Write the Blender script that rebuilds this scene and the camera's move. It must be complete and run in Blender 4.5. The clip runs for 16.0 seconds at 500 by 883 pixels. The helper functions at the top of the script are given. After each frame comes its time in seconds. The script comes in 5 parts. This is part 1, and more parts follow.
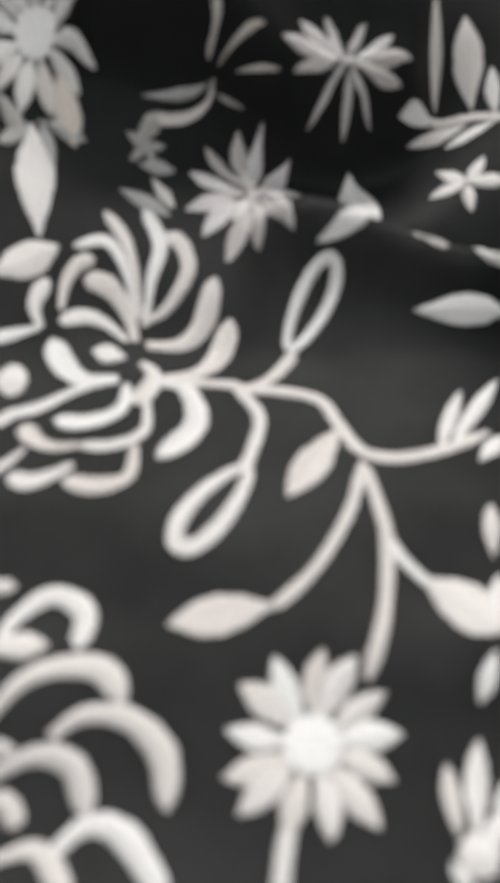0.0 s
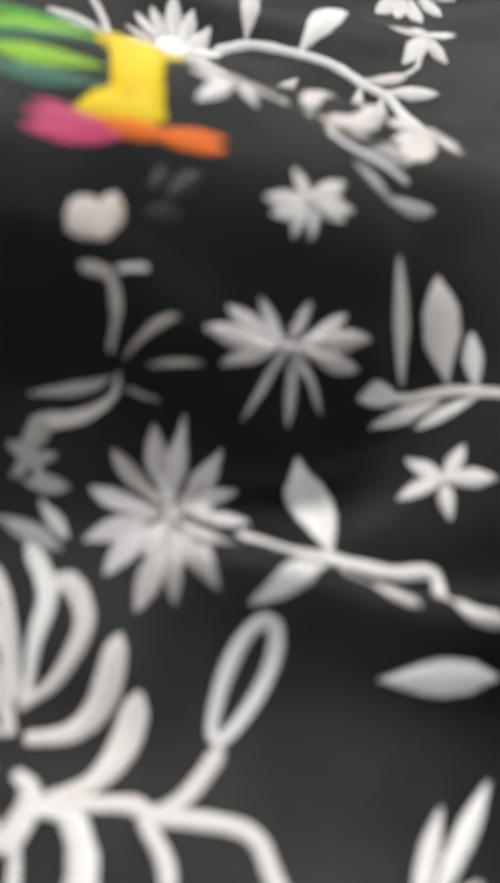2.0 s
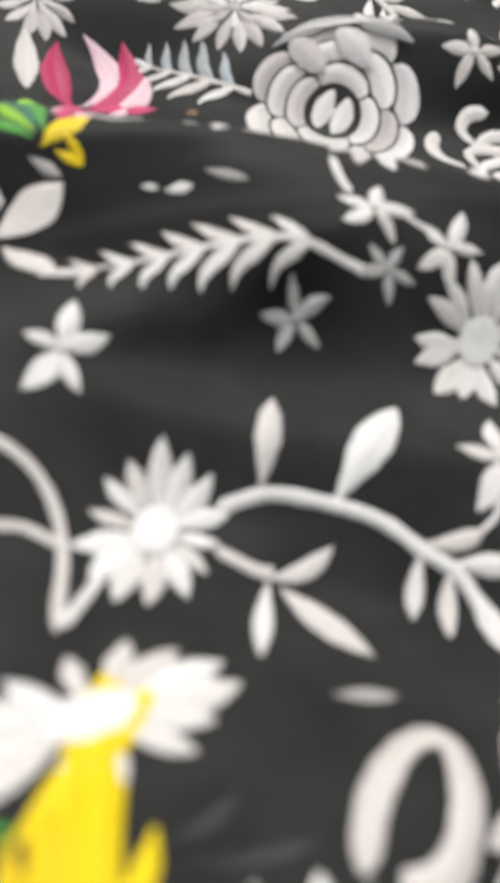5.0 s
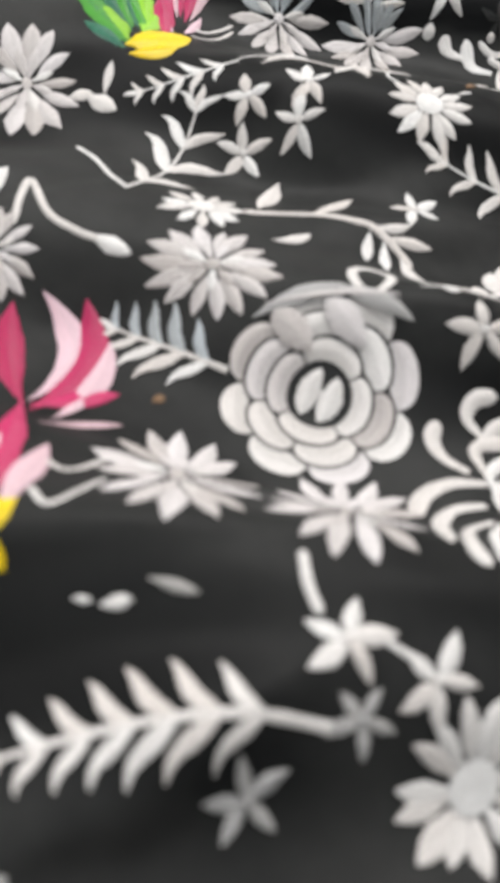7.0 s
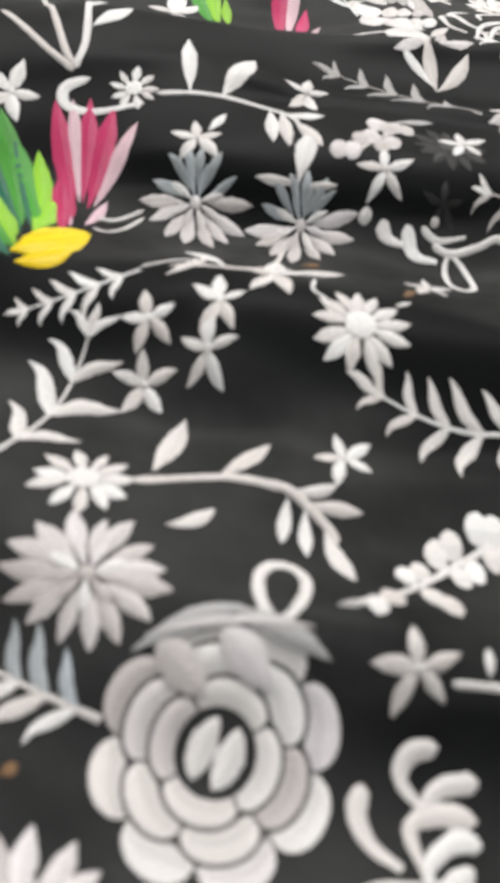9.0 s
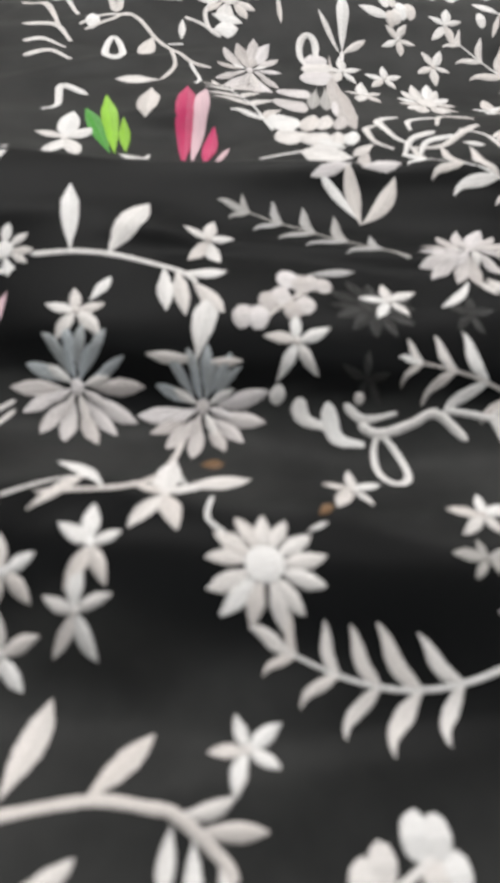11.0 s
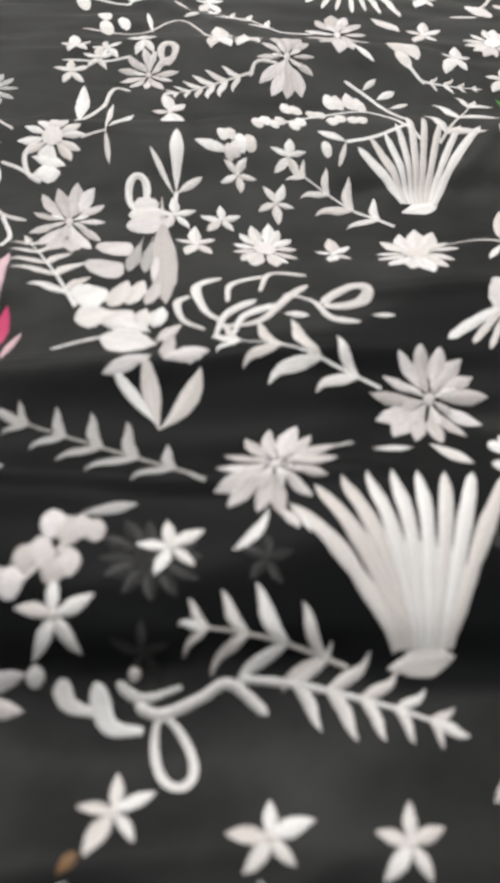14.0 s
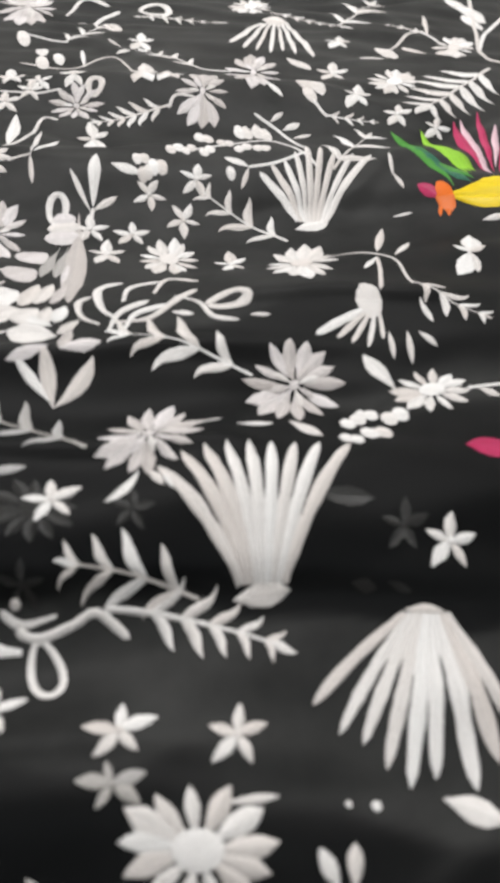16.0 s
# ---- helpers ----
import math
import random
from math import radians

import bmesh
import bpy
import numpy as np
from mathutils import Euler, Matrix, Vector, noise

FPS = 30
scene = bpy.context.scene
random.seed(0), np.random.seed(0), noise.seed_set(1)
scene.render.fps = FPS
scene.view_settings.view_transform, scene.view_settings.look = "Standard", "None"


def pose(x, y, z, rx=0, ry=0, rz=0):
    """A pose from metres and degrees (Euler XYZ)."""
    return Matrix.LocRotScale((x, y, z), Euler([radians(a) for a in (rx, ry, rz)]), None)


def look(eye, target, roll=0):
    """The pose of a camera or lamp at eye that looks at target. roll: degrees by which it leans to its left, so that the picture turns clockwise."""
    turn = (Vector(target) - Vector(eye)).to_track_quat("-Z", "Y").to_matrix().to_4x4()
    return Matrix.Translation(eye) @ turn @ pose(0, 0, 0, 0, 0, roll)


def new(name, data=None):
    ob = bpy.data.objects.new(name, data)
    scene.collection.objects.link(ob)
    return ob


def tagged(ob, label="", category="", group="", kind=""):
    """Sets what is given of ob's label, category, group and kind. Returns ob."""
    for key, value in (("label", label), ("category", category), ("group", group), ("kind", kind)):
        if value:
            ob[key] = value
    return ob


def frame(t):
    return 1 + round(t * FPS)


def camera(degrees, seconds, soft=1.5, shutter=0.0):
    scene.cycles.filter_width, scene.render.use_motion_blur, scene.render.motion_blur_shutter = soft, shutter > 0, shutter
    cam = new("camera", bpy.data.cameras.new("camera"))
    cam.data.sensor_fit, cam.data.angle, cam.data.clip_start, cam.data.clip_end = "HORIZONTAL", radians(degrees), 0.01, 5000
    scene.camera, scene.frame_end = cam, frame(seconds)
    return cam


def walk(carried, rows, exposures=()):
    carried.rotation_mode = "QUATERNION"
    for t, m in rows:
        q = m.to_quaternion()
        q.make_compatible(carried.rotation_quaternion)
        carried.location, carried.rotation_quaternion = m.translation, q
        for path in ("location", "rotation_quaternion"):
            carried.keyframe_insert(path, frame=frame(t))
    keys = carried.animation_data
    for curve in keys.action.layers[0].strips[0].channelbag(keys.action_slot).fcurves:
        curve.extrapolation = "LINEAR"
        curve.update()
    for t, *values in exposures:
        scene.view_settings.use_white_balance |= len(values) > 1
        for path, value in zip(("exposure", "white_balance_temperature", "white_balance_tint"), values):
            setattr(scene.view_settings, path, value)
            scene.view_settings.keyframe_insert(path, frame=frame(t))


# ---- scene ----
cam = camera(38.39, 16.0, soft=4.5)
cam.data.dof.use_dof, cam.data.dof.focus_distance, cam.data.dof.aperture_fstop = True, 0.45, 15.0
CM = 0.01
# seconds, eye in centimetres, then yaw, pitch and lean in degrees
ROWS = [
    (0.0, 0.143, 0.056, 12.142, -6.694, -61.289, 8.513),
    (0.5, 0.614, 1.992, 12.316, -6.519, -60.908, 8.351),
    (1.0, 1.046, 3.920, 12.239, -6.663, -60.126, 8.363),
    (1.5, 1.258, 5.692, 12.118, -7.386, -59.043, 8.668),
    (2.0, 1.332, 7.614, 12.105, -8.033, -58.204, 9.159),
    (2.5, 1.350, 9.735, 12.052, -8.313, -57.848, 9.465),
    (3.0, 1.361, 11.907, 12.095, -8.772, -57.684, 10.064),
    (3.5, 1.198, 14.143, 12.143, -8.969, -57.464, 10.367),
    (4.0, 0.992, 16.335, 12.185, -8.876, -56.626, 10.664),
    (4.2, 0.921, 17.221, 12.348, -8.722, -56.485, 10.579),
    (6.3, 1.369, 26.870, 15.449, -4.524, -58.129, 8.238),
    (6.5, 1.495, 27.786, 15.695, -4.325, -57.787, 8.182),
    (7.0, 1.886, 30.240, 16.178, -4.301, -56.813, 8.472),
    (7.5, 2.354, 32.517, 16.590, -4.480, -56.091, 8.658),
    (8.0, 2.904, 34.752, 16.881, -4.880, -55.373, 8.565),
    (8.5, 3.478, 36.889, 17.082, -4.973, -54.765, 8.339),
    (9.0, 3.986, 39.035, 17.301, -5.498, -54.259, 8.546),
    (9.2, 4.227, 39.883, 17.371, -5.630, -54.092, 8.529),
    (11.3, 7.152, 47.697, 18.053, -7.008, -52.737, 6.424),
    (11.5, 7.481, 48.336, 18.110, -7.016, -52.695, 6.184),
    (12.0, 8.434, 49.846, 18.310, -7.544, -52.087, 5.889),
    (12.5, 9.413, 51.308, 18.423, -8.127, -51.374, 5.982),
    (13.0, 10.447, 52.552, 18.607, -9.103, -50.844, 6.282),
    (13.5, 11.477, 53.329, 19.041, -9.920, -50.309, 6.344),
    (14.0, 12.590, 53.628, 19.559, -11.014, -49.561, 6.611),
    (14.5, 13.610, 53.305, 20.112, -11.674, -49.040, 6.742),
    (15.0, 14.413, 52.335, 20.685, -12.415, -48.400, 7.229),
    (15.5, 15.041, 50.961, 21.163, -13.071, -47.687, 7.871),
    (16.0, 15.505, 49.367, 21.594, -13.709, -47.325, 8.399),
]


def aim(x, y, z, yaw, pitch, lean):
    eye = Vector((x, y, z)) * CM
    a, b = radians(yaw), radians(pitch)
    return look(eye, eye + Vector((-math.sin(a) * math.cos(b), math.cos(a) * math.cos(b), math.sin(b))), lean)


walk(cam, [(t, aim(*row)) for t, *row in ROWS], [(0.0, 0.56), (1.0, 0.55), (2.0, 0.66), (3.5, 0.66), (4.2, 0.62), (6.5, 0.54), (9.0, 0.4), (12.0, 0.16), (14.5, 0.18), (16.0, 0.16)])

# ---- world and lamps: a closed room under two added, unseen overhead lamps ----
world = bpy.data.worlds.new("world")
world.use_nodes = True
world.node_tree.nodes["Background"].inputs[0].default_value = (0.8, 0.88, 1.0, 1)
world.node_tree.nodes["Background"].inputs[1].default_value = 0.05
scene.world = world


def area_lamp(x, y, z, sx, sy, watts, colour):
    data = bpy.data.lights.new("unseen_light", "AREA")
    data.shape, data.size, data.size_y, data.energy, data.color = "RECTANGLE", sx, sy, watts, colour
    ob = new("unseen_light", data)
    ob.matrix_world = look((x, y, z), (x, y, 0))
    return ob


# main light: its source is unseen, assumed overhead past the cloth
area_lamp(0.1, 2.0, 2.04, 2.2, 0.6, 98.0, (1.0, 0.985, 0.97))
# fill added without a known source, to brighten slopes facing the camera
area_lamp(0.1, -0.4, 2.04, 1.8, 0.5, 16.0, (0.9, 0.96, 1.0))


# ---- materials ----
def material(name, colour, rough, spread=0.1, fine=800.0, bump=0.2, sheen=0.0, metal=0.0):
    m = bpy.data.materials.new(name)
    m.use_nodes = True
    n, l = m.node_tree.nodes, m.node_tree.links
    b = n["Principled BSDF"]
    b.inputs["Roughness"].default_value = rough
    b.inputs["Metallic"].default_value = metal
    b.inputs["Sheen Weight"].default_value = sheen
    co = n.new("ShaderNodeTexCoord")
    big, small = n.new("ShaderNodeTexNoise"), n.new("ShaderNodeTexNoise")
    big.inputs["Scale"].default_value, small.inputs["Scale"].default_value = fine / 40, fine
    mix = n.new("ShaderNodeMix")
    mix.data_type = "RGBA"
    mix.inputs["A"].default_value = (*[c * (1 - spread) for c in colour], 1)
    mix.inputs["B"].default_value = (*[min(1, c * (1 + spread)) for c in colour], 1)
    l.new(co.outputs["Object"], big.inputs["Vector"])
    l.new(co.outputs["Object"], small.inputs["Vector"])
    l.new(big.outputs["Fac"], mix.inputs["Factor"])
    l.new(mix.outputs["Result"], b.inputs["Base Color"])
    bp = n.new("ShaderNodeBump")
    bp.inputs["Strength"].default_value, bp.inputs["Distance"].default_value = bump, 0.0003
    l.new(small.outputs["Fac"], bp.inputs["Height"])
    l.new(bp.outputs["Normal"], b.inputs["Normal"])
    return m


def thread(name, colour, spread=0.12):
    """Satin-stitched floss: fine threads laid side by side across each petal, glossy along one way."""
    m = bpy.data.materials.new(name)
    m.use_nodes = True
    n, l = m.node_tree.nodes, m.node_tree.links
    b = n["Principled BSDF"]
    b.inputs["Roughness"].default_value = 0.42
    b.inputs["Anisotropic"].default_value = 0.75
    b.inputs["Specular IOR Level"].default_value = 0.3
    tangent = n.new("ShaderNodeTangent")
    tangent.direction_type = "UV_MAP"
    tangent.uv_map = "stitch"
    l.new(tangent.outputs["Tangent"], b.inputs["Tangent"])
    uv = n.new("ShaderNodeUVMap")
    uv.uv_map = "stitch"
    wave = n.new("ShaderNodeTexWave")
    wave.wave_type, wave.bands_direction = "BANDS", "DIAGONAL"
    wave.inputs["Scale"].default_value = 9.0
    wave.inputs["Distortion"].default_value = 2.5
    wave.inputs["Detail"].default_value = 2.0
    l.new(uv.outputs["UV"], wave.inputs["Vector"])
    streak = n.new("ShaderNodeTexNoise")
    streak.inputs["Scale"].default_value = 6.0
    streak.inputs["Detail"].default_value = 5.0
    streak.inputs["Roughness"].default_value = 0.7
    l.new(uv.outputs["UV"], streak.inputs["Vector"])
    info = n.new("ShaderNodeObjectInfo")
    add = n.new("ShaderNodeMath")
    add.operation = "ADD"
    l.new(streak.outputs["Fac"], add.inputs[0])
    l.new(info.outputs["Random"], add.inputs[1])
    half = n.new("ShaderNodeMath")
    half.operation = "MULTIPLY"
    half.inputs[1].default_value = 0.5
    l.new(add.outputs[0], half.inputs[0])
    mix = n.new("ShaderNodeMix")
    mix.data_type = "RGBA"
    mix.inputs["A"].default_value = (*[c * (1 - spread) * k for c, k in zip(colour, (1.03, 0.98, 0.92))], 1)
    mix.inputs["B"].default_value = (*[min(0.92, c * (1 + spread) * k) for c, k in zip(colour, (0.98, 1.0, 1.05))], 1)
    l.new(half.outputs[0], mix.inputs["Factor"])
    # the two halves of a petal are stitched with opposite slants; their differing sheen is painted in as a darker half
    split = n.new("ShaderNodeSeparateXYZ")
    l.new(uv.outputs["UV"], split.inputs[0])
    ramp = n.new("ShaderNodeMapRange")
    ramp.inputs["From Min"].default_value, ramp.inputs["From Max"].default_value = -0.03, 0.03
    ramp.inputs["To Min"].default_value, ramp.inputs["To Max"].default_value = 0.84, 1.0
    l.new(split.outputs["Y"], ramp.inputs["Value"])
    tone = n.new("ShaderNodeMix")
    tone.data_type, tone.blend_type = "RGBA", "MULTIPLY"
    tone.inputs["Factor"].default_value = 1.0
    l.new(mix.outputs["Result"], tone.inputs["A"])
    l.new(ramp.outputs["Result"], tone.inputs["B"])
    dark = n.new("ShaderNodeMix")
    dark.data_type, dark.blend_type = "RGBA", "MULTIPLY"
    dark.inputs["Factor"].default_value = 0.42
    l.new(tone.outputs["Result"], dark.inputs["A"])
    l.new(wave.outputs["Color"], dark.inputs["B"])
    l.new(dark.outputs["Result"], b.inputs["Base Color"])
    bp = n.new("ShaderNodeBump")
    bp.inputs["Strength"].default_value, bp.inputs["Distance"].default_value = 0.5, 0.0003
    l.new(wave.outputs["Color"], bp.inputs["Height"])
    l.new(bp.outputs["Normal"], b.inputs["Normal"])
    return m


def gauze():
    """Fine black crepe: a crossed weave that catches a grey sheen at a slant."""
    m = material("black_crepe", (0.0095, 0.0098, 0.0098), 0.7, 0.35, 900.0, 0.25, 0.02)
    n, l = m.node_tree.nodes, m.node_tree.links
    b = n["Principled BSDF"]
    # blacker where the sheer cloth lies in two layers, and as painted shade in hollows
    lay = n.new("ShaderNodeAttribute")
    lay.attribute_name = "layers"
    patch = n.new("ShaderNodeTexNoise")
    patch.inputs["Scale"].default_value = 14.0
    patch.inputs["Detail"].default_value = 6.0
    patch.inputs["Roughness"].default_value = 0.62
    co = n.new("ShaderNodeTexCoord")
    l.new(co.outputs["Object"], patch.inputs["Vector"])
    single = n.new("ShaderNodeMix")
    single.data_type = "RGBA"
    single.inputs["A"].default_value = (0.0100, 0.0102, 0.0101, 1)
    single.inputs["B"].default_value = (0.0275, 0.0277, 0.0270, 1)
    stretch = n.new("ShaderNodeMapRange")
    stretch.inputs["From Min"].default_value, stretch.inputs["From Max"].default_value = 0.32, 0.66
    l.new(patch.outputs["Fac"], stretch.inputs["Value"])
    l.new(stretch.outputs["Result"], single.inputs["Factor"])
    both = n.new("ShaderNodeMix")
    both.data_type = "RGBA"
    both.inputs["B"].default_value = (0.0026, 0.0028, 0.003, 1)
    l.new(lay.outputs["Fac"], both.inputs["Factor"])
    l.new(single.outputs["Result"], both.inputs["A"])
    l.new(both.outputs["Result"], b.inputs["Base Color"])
    b.inputs["Sheen Roughness"].default_value = 0.45
    b.inputs["Sheen Tint"].default_value = (0.82, 0.9, 0.92, 1)
    b.inputs["Specular IOR Level"].default_value = 0.05
    b.inputs["Roughness"].default_value = 0.5
    return m


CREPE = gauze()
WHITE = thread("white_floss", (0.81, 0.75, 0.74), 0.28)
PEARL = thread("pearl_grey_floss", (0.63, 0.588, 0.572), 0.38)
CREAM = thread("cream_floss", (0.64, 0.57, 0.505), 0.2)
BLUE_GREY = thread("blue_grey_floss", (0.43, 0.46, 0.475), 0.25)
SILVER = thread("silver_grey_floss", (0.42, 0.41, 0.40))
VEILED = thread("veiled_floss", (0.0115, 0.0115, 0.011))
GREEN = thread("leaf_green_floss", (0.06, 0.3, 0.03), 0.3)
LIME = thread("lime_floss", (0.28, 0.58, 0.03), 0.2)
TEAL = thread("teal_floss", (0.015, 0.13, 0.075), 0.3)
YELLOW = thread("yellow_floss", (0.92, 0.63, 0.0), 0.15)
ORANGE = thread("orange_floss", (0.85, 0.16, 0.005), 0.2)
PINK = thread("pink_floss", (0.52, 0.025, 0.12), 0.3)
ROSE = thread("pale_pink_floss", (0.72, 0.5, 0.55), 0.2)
GOLD = thread("gold_spot", (0.2, 0.11, 0.05), 0.3)
PALE = (WHITE, PEARL, CREAM, BLUE_GREY, SILVER, VEILED)
PLASTER = material("white_plaster", (0.62, 0.61, 0.59), 0.8, 0.06, 90.0, 0.2)
BOARDS = material("brown_board", (0.22, 0.14, 0.08), 0.5, 0.25, 120.0, 0.2)

# ---- the shape of the cloth, in centimetres ----
X0, X1, Y0, Y1, STEP = -46.0, 76.0, -14.0, 176.0, 0.25
GX, GY = np.meshgrid(np.arange(X0, X1 + STEP, STEP), np.arange(Y0, Y1 + STEP, STEP))
HEIGHT = np.zeros(GX.shape)


def fold(x, y, length, width, turn, height):
    """A soft rounded fold or hollow."""
    global HEIGHT
    c, s = math.cos(radians(turn)), math.sin(radians(turn))
    dx, dy = GX - x, GY - y
    HEIGHT += height * np.exp(-(((dx * c + dy * s) / length) ** 2) - ((-dx * s + dy * c) / width) ** 2)


def pleat(x0, y0, x1, y1, height, side):
    """A pressed pleat: a crisp edge on one side that runs out flat on the other."""
    global HEIGHT
    long = math.hypot(x1 - x0, y1 - y0)
    ux, uy = (x1 - x0) / long, (y1 - y0) / long
    u = ((GX - x0) * ux + (GY - y0) * uy) / long
    d = ((GY - y0) * ux - (GX - x0) * uy) * side + 0.24 * np.sin(u * 9 + x0)
    ends = 1 / (1 + np.exp(np.clip(-(u - 0.06) * 40, -50, 50))) / (1 + np.exp(np.clip((u - 0.94) * 40, -50, 50)))
    HEIGHT += height * ends / (1 + np.exp(np.clip(-d / 0.176, -40, 40))) * np.exp(-np.maximum(d, 0) / 1.76)


fold(2.0, 0.0, 24.0, 3.0, -8, -0.29)
fold(17.0, 6.0, 12.0, 5.0, -8, -0.55)
fold(32.0, 7.5, 24.0, 3.0, -8, -0.49)
fold(7.0, 10.5, 24.0, 3.0, 8, -1.54)
fold(-8.0, 15.0, 12.0, 3.0, -8, -0.99)
fold(17.0, 15.0, 7.0, 3.0, -8, 0.36)
fold(2.0, 19.5, 12.0, 3.0, 8, 1.73)
fold(-3.0, 22.5, 7.0, 3.0, -8, 0.74)
fold(17.0, 22.5, 7.0, 3.0, 8, 0.57)
fold(-8.0, 24.0, 7.0, 3.0, 8, -2.03)
fold(27.0, 24.0, 7.0, 10.0, -8, 0.65)
fold(12.0, 24.0, 24.0, 3.0, -8, -0.55)
fold(-8.0, 25.5, 12.0, 10.0, -8, 5.04)
fold(2.0, 27.0, 7.0, 3.0, 8, -1.58)
fold(17.0, 28.5, 7.0, 3.0, -8, 1.59)
fold(7.0, 28.5, 7.0, 3.0, -8, 0.46)
fold(-3.0, 33.0, 12.0, 3.0, -8, -1.56)
fold(7.0, 36.0, 12.0, 3.0, -8, 2.15)
fold(-3.0, 36.0, 7.0, 3.0, -8, 0.53)
fold(2.0, 39.0, 7.0, 3.0, 8, -0.36)
fold(12.0, 40.5, 12.0, 3.0, -8, -0.91)
fold(-8.0, 42.0, 12.0, 3.0, -8, -0.49)
fold(17.0, 45.0, 12.0, 3.0, -8, -0.35)
fold(-3.0, 48.0, 12.0, 3.0, -8, 0.95)
fold(17.0, 49.5, 12.0, 3.0, -8, -0.78)
fold(7.0, 52.5, 7.0, 3.0, -8, -0.45)
fold(-8.0, 54.0, 12.0, 3.0, -8, -0.31)
fold(7.0, 55.5, 7.0, 3.0, -8, 1.46)
fold(42.0, 58.5, 12.0, 3.0, 8, 0.52)
fold(12.0, 60.0, 12.0, 3.0, -8, -1.06)
fold(-8.0, 60.0, 7.0, 3.0, -8, 0.50)
fold(2.0, 61.5, 7.0, 3.0, -8, -0.78)
fold(32.0, 63.0, 12.0, 5.0, 8, 1.21)
fold(12.0, 64.5, 7.0, 3.0, -8, 0.39)
fold(22.0, 66.0, 7.0, 3.0, 8, 0.28)
fold(-3.0, 69.0, 7.0, 3.0, 8, 1.01)
fold(12.0, 69.0, 7.0, 3.0, -8, -1.23)
fold(27.0, 69.0, 7.0, 3.0, 8, -0.73)
fold(17.0, 70.5, 24.0, 10.0, 8, 2.95)
fold(22.0, 70.5, 7.0, 3.0, 8, -1.09)
fold(-8.0, 72.0, 7.0, 10.0, -8, 1.02)
fold(42.0, 72.0, 7.0, 5.0, -8, 0.46)
fold(7.0, 75.0, 7.0, 3.0, 8, -0.36)
fold(17.0, 78.0, 7.0, 3.0, 8, -0.25)
fold(2.0, 81.0, 7.0, 3.0, -8, 0.55)
fold(37.0, 82.5, 7.0, 10.0, 8, 0.25)
fold(22.0, 82.5, 7.0, 3.0, 8, -1.20)
fold(12.0, 84.0, 7.0, 3.0, 8, -0.48)
fold(7.0, 87.0, 24.0, 3.0, 8, 0.61)
fold(37.0, 88.5, 12.0, 3.0, -8, 0.75)
fold(-3.0, 91.5, 12.0, 3.0, -8, 0.41)
fold(17.0, 94.5, 7.0, 3.0, -8, -0.98)
fold(27.0, 94.5, 7.0, 3.0, 8, -0.71)
fold(7.0, 94.5, 7.0, 3.0, 8, -0.44)
fold(22.0, 97.5, 24.0, 10.0, 8, 2.14)
fold(17.0, 99.0, 7.0, 3.0, -8, 0.31)
fold(22.0, 103.5, 7.0, 3.0, -8, -0.29)
fold(42.0, 108.0, 24.0, 5.0, -8, 0.55)
fold(-3.0, 109.5, 12.0, 10.0, 8, 0.32)
fold(37.0, 117.0, 24.0, 3.0, -8, 0.29)
fold(-0.7, 10.7, 3.2, 1.7, 0, -0.08)
fold(1.2, 13.4, 3.2, 1.7, 0, 0.36)
fold(6.2, 14.4, 3.2, 1.7, 0, 0.62)
fold(1.6, 15.0, 3.2, 1.7, 0, -0.65)
fold(4.0, 15.3, 3.2, 1.7, 0, -1.60)
fold(1.5, 19.1, 3.2, 1.7, 0, 0.22)
fold(1.6, 20.5, 3.2, 1.7, 0, -0.24)
fold(6.2, 21.5, 3.2, 1.7, 0, 0.25)
fold(-0.7, 21.5, 3.2, 1.7, 0, -0.10)
fold(2.7, 27.6, 3.2, 1.7, 0, -0.20)
fold(4.7, 28.7, 3.2, 1.7, 0, 0.63)
fold(3.0, 31.3, 3.2, 1.7, 0, 0.07)
fold(7.6, 32.0, 3.2, 1.7, 0, -0.48)
fold(-2.0, 32.2, 3.2, 1.7, 0, 0.51)
fold(0.6, 32.7, 3.2, 1.7, 0, 0.51)
fold(3.1, 33.2, 3.2, 1.7, 0, 1.27)
fold(6.7, 34.4, 3.2, 1.7, 0, 0.28)
fold(4.7, 35.0, 3.2, 1.7, 0, -0.33)
fold(5.1, 39.7, 3.2, 1.7, 0, -0.31)
fold(1.7, 39.7, 3.2, 1.7, 0, -0.17)
fold(9.2, 40.8, 3.2, 1.7, 0, 0.42)
fold(4.9, 44.0, 3.2, 1.7, 0, 0.29)
fold(9.1, 44.7, 3.2, 1.7, 0, 1.30)
fold(-2.6, 45.1, 3.2, 1.7, 0, -1.18)
fold(6.0, 46.1, 3.2, 1.7, 0, 0.54)
fold(-0.6, 46.9, 3.2, 1.7, 0, 0.24)
fold(7.7, 48.1, 3.2, 1.7, 0, -0.33)
fold(6.7, 50.2, 3.2, 1.7, 0, 0.60)
fold(8.3, 51.3, 3.2, 1.7, 0, 0.22)
fold(3.0, 52.0, 3.2, 1.7, 0, -0.39)
fold(8.4, 54.9, 3.2, 1.7, 0, -0.16)
fold(3.8, 55.7, 3.2, 1.7, 0, 0.36)
fold(21.5, 56.7, 3.2, 1.7, 0, -0.11)
fold(18.0, 57.9, 3.2, 1.7, 0, 0.47)
fold(14.5, 58.3, 3.2, 1.7, 0, 0.09)
fold(6.6, 61.3, 3.2, 1.7, 0, -0.15)
fold(19.1, 61.6, 3.2, 1.7, 0, -0.13)
fold(9.7, 62.2, 3.2, 1.7, 0, 0.60)
fold(-4.1, 62.7, 3.2, 1.7, 0, -0.14)
